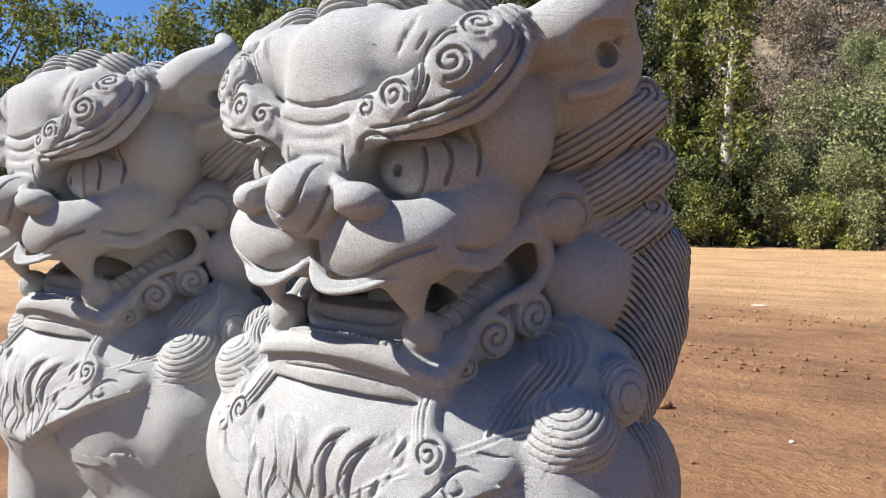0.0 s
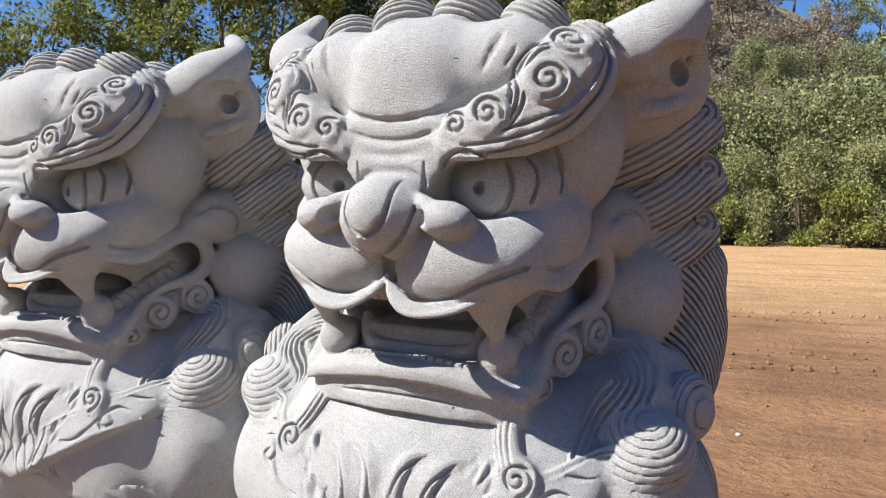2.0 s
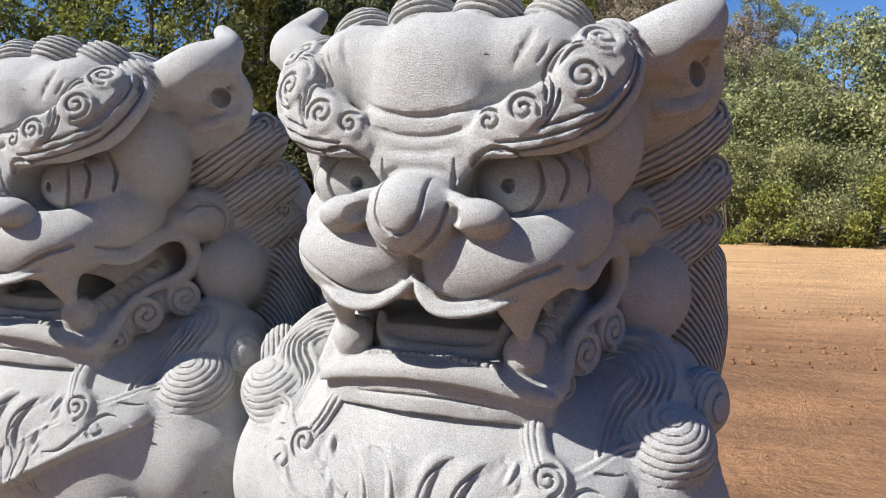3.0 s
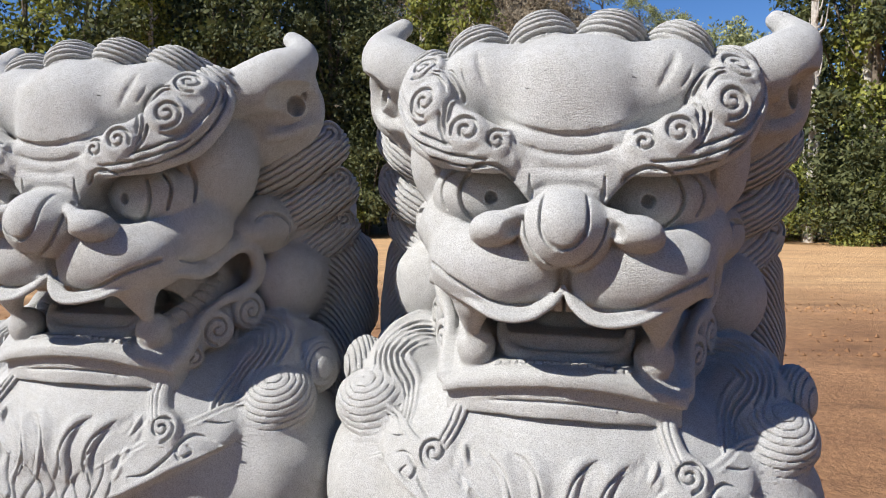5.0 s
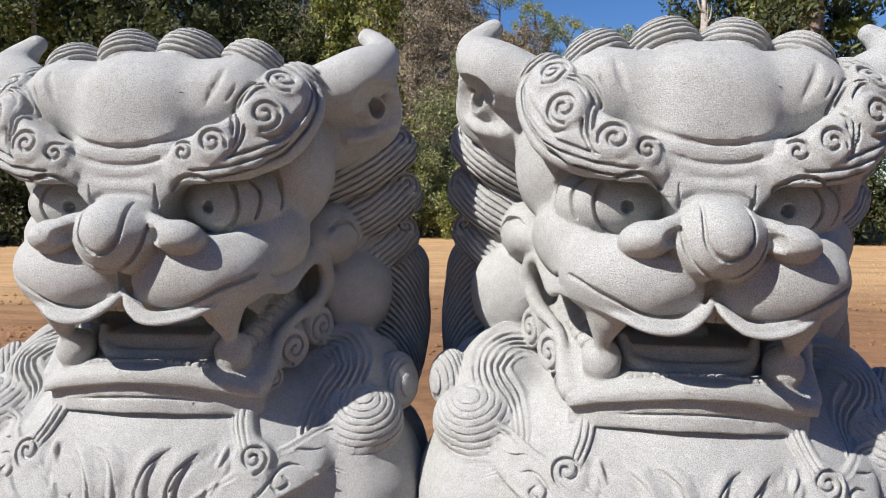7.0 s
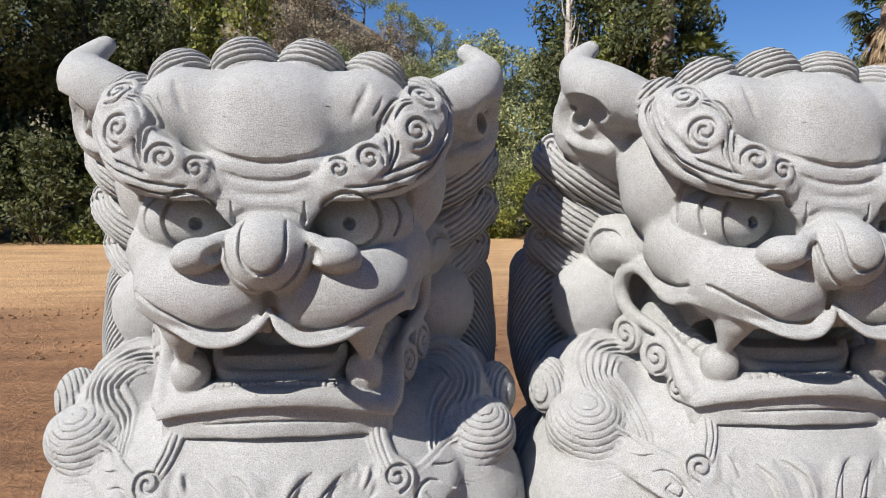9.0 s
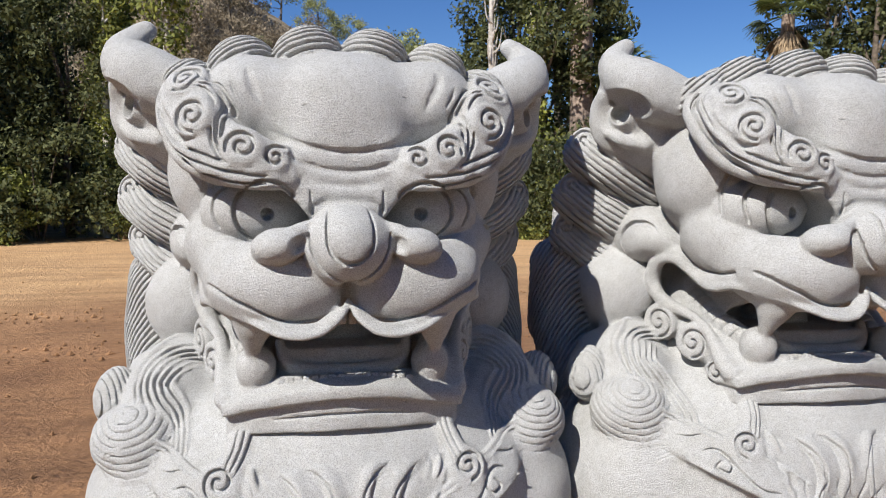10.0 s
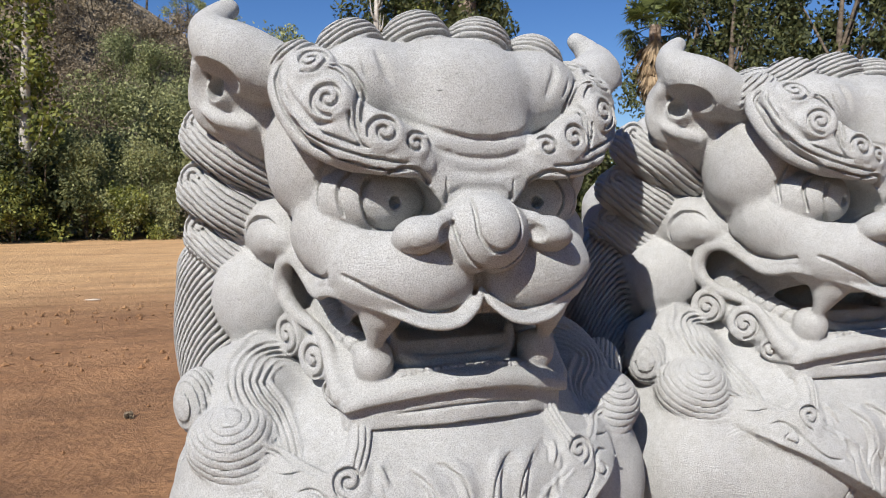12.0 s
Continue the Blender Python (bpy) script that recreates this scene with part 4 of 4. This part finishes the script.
def palm(seed, height, skirt, label, girth=0.22):
    rng = np.random.default_rng(seed)
    trunk = [limb([(0, 0, -0.1, girth * 1.3), (0.03, 0, height * 0.3, girth), (-0.03, 0.02, height * 0.7, girth * 0.9), (0, 0, height, girth * 0.8)], 12)]
    fronds, dead = [], []
    for i in range(34 + skirt):
        old = i >= 34
        w = i * 2.4 + rng.random()
        lift = rng.uniform(-1.4, -0.9) if old else rng.uniform(-0.5, 1.35)
        d = np.array((math.cos(w) * math.cos(lift), math.sin(w) * math.cos(lift), math.sin(lift)))
        n = np.cross(d, (-math.sin(w), math.cos(w), 0))
        side = np.array((-math.sin(w), math.cos(w), 0))
        base = np.array((0, 0, height - (rng.random() * 1.6 if old else 0))) + d * 0.15
        hub = base + d * rng.uniform(0.45, 0.7) * (0.6 if old else 1)
        (dead if old else fronds).append(limb([(*base, 0.02), (*((base + hub) / 2 + (0, 0, 0.03)), 0.016), (*hub, 0.012)], 4))
        v, q = [], []
        for k in range(15):
            a = (k / 14 - 0.5) * (1.3 if old else 3.4)
            r = rng.uniform(0.5, 0.68)
            e = d * math.cos(a) + side * math.sin(a)
            tip = hub + e * r + np.array((0, 0, -0.22 * r)) * (0.6 + rng.random())
            mid = hub + e * r * 0.55
            c = np.cross(e, n)
            j = len(v)
            v += [hub, mid + c * 0.035, tip, mid - c * 0.035]
            q.append((j, j + 1, j + 2, j + 3))
        (dead if old else fronds).append((np.array(v), np.array(q)))
    parts = [("trunk", trunk, PALM_BARK, ""), ("fronds", fronds, LEAF["palm"], "")]
    if dead:
        parts.append(("dead_fronds", dead, LEAF["straw"], "dry hanging straw-coloured fronds"))
    return rooted("fan_palm", label, "palm tree", "", parts)


def spot(bearing, dist):
    x, y = EYE_XY[0] + dist * math.sin(radians(bearing)), EYE_XY[1] + dist * math.cos(radians(bearing))
    return x, y, hill(x, y) - 0.05


def plant(ob, places):
    """The plant at its first place, copies at the others: (bearing, distance, scale)."""
    rng = np.random.default_rng(len(ob.name) + len(places))
    for i, (a, d, s) in enumerate(places):
        m = pose(*spot(a, d), 0, 0, 360 * rng.random()) @ Matrix.Diagonal((s * rng.uniform(0.9, 1.1), s * rng.uniform(0.9, 1.1), s, 1))
        if i:
            copy_thing(ob, m)
        else:
            first = m
    ob.matrix_basis = first


LEAF["palm"] = leaf_material("palm_leaves", (0.05, 0.07, 0.02), (0.17, 0.2, 0.06))
LEAF["straw"] = leaf_material("straw_fronds", (0.14, 0.1, 0.06), (0.34, 0.26, 0.17))
PALM_BARK = bark_material("palm_bark", (0.13, 0.095, 0.07), (0.36, 0.28, 0.22))

plant(broad_tree(11, 8.2, 2.3, "green", "yard_tree", "yellow-green leafy tree at the edge of the yard"),
      [(-63, 25, 0.98), (-58, 27, 1.0), (-53, 25, 0.93), (-48.5, 26, 1.03), (-41, 26, 1.15), (-31, 25.5, 1.0)])
# bearings 66 to 275: unseen trees added behind the camera to block low sky
plant(broad_tree(12, 8.6, 2.1, "dark", "dark_tree", "dense dark green tree: yard edge in view, added sky blocker behind the camera", 52, 200),
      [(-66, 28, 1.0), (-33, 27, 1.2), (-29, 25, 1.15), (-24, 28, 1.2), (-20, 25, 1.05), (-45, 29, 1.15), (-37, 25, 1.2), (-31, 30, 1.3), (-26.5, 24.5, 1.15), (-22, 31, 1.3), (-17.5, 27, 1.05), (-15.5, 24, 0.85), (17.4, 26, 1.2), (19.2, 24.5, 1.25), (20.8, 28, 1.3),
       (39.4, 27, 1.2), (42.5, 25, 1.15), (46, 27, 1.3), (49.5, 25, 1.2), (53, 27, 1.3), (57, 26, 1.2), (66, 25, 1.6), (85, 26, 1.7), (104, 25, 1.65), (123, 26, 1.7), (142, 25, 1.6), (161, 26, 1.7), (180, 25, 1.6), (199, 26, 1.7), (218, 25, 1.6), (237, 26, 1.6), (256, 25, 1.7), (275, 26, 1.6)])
plant(poplar(13, 9.2, "tall slender poplar with pale trunk and thin leaves"), [(-9.2, 23, 1.0), (-11.6, 24.5, 0.95), (-13.2, 23.5, 0.85), (18.4, 24.5, 1.05), (-33, 23.5, 0.9)])
plant(poplar(14, 10.5, "bare white-barked tree with upright thin branches", True), [(15.3, 23.0, 1.0)])
plant(bush(15, 3.6, 2.2, "olive", "rounded grey-green olive scrub bush", 38, 260, 0.06),
      [(-4.5, 27, 0.8), (-0.5, 25, 1.05), (3.5, 26.5, 1.25), (7.5, 26, 1.15), (-7.5, 25, 0.85), (11, 25.5, 1.1), (1.5, 33, 1.0), (5.5, 34, 1.1), (-10, 33, 0.8), (-13.5, 31, 0.8), (-3.6, 31, 1.15), (-6.9, 29.5, 0.6), (-1.6, 23.4, 0.7), (2.3, 23.2, 0.75),
       (6.6, 23.5, 0.75), (-5.6, 23.3, 0.7), (9.2, 23.2, 0.7), (-17, 34, 1.4), (0.5, 40, 1.0), (-2.2, 41, 0.9), (4.5, 41, 1.1)])
plant(bush(16, 2.0, 1.5, "green", "bright green leafy bush by the dirt", 26, 180, 0.06),
      [(-10.2, 22, 0.85), (-3.2, 22.5, 0.7), (5, 22.6, 0.8), (13, 22.6, 1.0), (-20, 22.5, 0.9), (20, 22.4, 0.9), (36.5, 24, 1.15), (39.5, 23, 0.9)])
# the dark leaf colour stands in for deep shade beneath the trees
plant(bush(17, 2.4, 1.7, "dark", "undergrowth bush, deep shade under the trees put into its dark leaves", 30, 190, 0.065),
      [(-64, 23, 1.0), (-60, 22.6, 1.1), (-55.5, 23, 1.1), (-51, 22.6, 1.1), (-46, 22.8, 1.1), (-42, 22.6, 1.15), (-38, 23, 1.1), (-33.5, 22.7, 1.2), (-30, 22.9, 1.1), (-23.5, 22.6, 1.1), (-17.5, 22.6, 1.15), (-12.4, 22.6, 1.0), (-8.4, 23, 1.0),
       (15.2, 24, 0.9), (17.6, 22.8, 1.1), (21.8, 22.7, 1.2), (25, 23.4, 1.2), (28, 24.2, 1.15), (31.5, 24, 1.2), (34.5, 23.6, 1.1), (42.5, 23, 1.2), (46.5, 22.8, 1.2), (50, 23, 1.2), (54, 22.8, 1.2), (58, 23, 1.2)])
plant(bush(18, 2.6, 2.2, "dry", "grey-brown dry chaparral bush on the hillside", 30, 190, 0.075),
      [(-13, 45, 1.2), (-8.2, 34, 0.8), (-6.2, 35, 0.75), (-5.0, 37, 0.9), (-7.2, 40, 1.0), (-4.0, 40, 0.9), (-9.4, 37, 0.9), (-9.3, 48, 1.3), (-6.3, 45, 1.2), (-3.4, 49, 1.3), (-17, 47, 1.3), (-21, 45, 1.3), (-25, 49, 1.3), (-1.0, 46, 1.1), (2, 49, 1.2), (30.5, 40, 1.3), (-11, 38, 1.1), (-15, 39, 1.2), (-7.4, 37, 1.0), (-11, 51, 1.4), (-5, 53, 1.4), (-14.5, 52, 1.4), (-8, 55, 1.4), (-19, 52, 1.4)])
plant(broad_tree(19, 5.0, 2.6, "olive", "hill_tree", "spreading dusty green tree on the hilltop", 36, 150, 0.3, 0.09),
      [(-12, 58, 1.0), (-8, 60, 1.1), (-5.2, 62, 0.9), (-2.6, 61, 0.7), (0.2, 60, 0.9), (3, 58, 0.7), (5.5, 60, 0.8), (-16, 58, 1.3), (-20, 60, 1.3), (-24, 57, 1.2), (-28, 60, 1.3), (8.5, 45, 1.25), (11.5, 47, 1.3), (14, 45, 1.3)])
plant(palm(20, 8.4, 0, "tall fan palm with thick pale-brown shaggy trunk", 0.42), [(22.3, 24, 1.0)])
plant(palm(21, 5.6, 14, "fan palm with green fan leaves and dry skirt"), [(25.0, 25, 1.0)])
plant(palm(22, 7.0, 60, "fan palm with long hanging skirt of dead fronds"), [(36.9, 25, 1.0)])


# ---- loose earth and small things on the ground ----
def crumbs(rng, spots, lo, hi):
    """Broken lumps of earth: squashed eight-sided pieces at (x, y)."""
    n = len(spots)
    r = rng.uniform(lo, hi, (n, 1, 1)) * rng.uniform(0.6, 1.3, (n, 6, 1))
    base = np.array([(1, 0, 0), (-1, 0, 0), (0, 1, 0), (0, -1, 0), (0, 0, 0.8), (0, 0, -0.8)])
    at = np.column_stack([spots, [hill(x, y) + 0.006 for x, y in spots]])
    v = (base[None] * r + at[:, None]).reshape(-1, 3)
    f = np.array([(0, 2, 4), (2, 1, 4), (1, 3, 4), (3, 0, 4), (2, 0, 5), (1, 2, 5), (3, 1, 5), (0, 3, 5)])
    return v, (f[None] + 6 * np.arange(n)[:, None, None]).reshape(-1, 3)


def loose_earth():
    rng = np.random.default_rng(31)
    spots = []
    for y0, y1 in ((5.3, 5.9), (5.75, 6.4), (7.4, 7.9), (7.9, 8.5)):
        for x in np.arange(-7, 5, 0.13):
            for side in (-0.09, 0.09):
                if rng.random() < 0.8:
                    y = y0 + (y1 - y0) * (x + 7) / 12 + 0.18 * math.sin(x * 0.9 + y0)
                    spots.append((x + rng.normal() * 0.015, y + side + rng.normal() * 0.02))
    tracks = crumbs(rng, np.array(spots), 0.012, 0.034)
    wild = np.column_stack([rng.uniform(-8, 7, 700), rng.uniform(2.4, 14, 700)])
    v, f = crumbs(rng, wild, 0.006, 0.02)
    me = bpy.data.meshes.new("loose_earth")
    me.from_pydata(np.concatenate([tracks[0], v]).tolist(), [], np.concatenate([tracks[1], f + len(tracks[0])]).tolist())
    me.materials.append(DIRT)
    tagged(new("loose_earth", me), "brown earth crumbs in wheel tracks over dirt", "earth", kind="stuff")


def pebble(x, y, size, flat, label, mat):
    bm = bmesh.new()
    bmesh.ops.create_icosphere(bm, subdivisions=2, radius=1)
    for v in bm.verts:
        v.co = v.co * (1 + 0.2 * noise.noise(v.co * 1.7 + Vector((x, y, 0))))
        v.co = Vector((v.co.x * size[0], v.co.y * size[1], v.co.z * size[2]))
    me = bpy.data.meshes.new("stone")
    bm.to_mesh(me)
    bm.free()
    me.polygons.foreach_set("use_smooth", [True] * len(me.polygons))
    me.materials.append(mat)
    ob = tagged(new("stone", me), label, "stone")
    ob.matrix_basis = pose(x, y, hill(x, y) + size[2] * 0.7, 0, 0, flat)
    return ob


loose_earth()
PEBBLE = bark_material("pale_stone", (0.42, 0.34, 0.25), (0.62, 0.54, 0.44))
pebble(-0.46, 3.72, (0.014, 0.012, 0.009), 20, "small pale stone lying on the dirt", PEBBLE)
pebble(-1.45, 8.8, (0.1, 0.04, 0.01), 4, "flat pale stone half sunk in the dirt", PEBBLE)
pebble(-2.55, 8.95, (0.09, 0.035, 0.01), -8, "flat pale stone half sunk in the dirt", PEBBLE)
pebble(-1.16, 4.07, (0.05, 0.035, 0.028), 50, "brown clod of earth lying on the dirt", DIRT)
weed = bush(33, 0.04, 0.03, "dry", "small dry weed growing from the dirt", 6, 20, 0.012, "weed")
weed.matrix_basis = pose(-2.15, 4.13, hill(-2.15, 4.13))


# ---- the two statues ----
lion = new("guardian_lion_statue", lion_mesh())
lion.data.materials.append(STONE)
tagged(lion, "carved grey stone guardian lion with open mouth, sitting on dirt", "statue", "pair of guardian lions")
lion.matrix_basis = pose(-0.781, 0.80, 0.0, 0, 1.5, 0)
copy_thing(lion, pose(-1.642, 0.83, 0.0, 0, 0, -2.0))
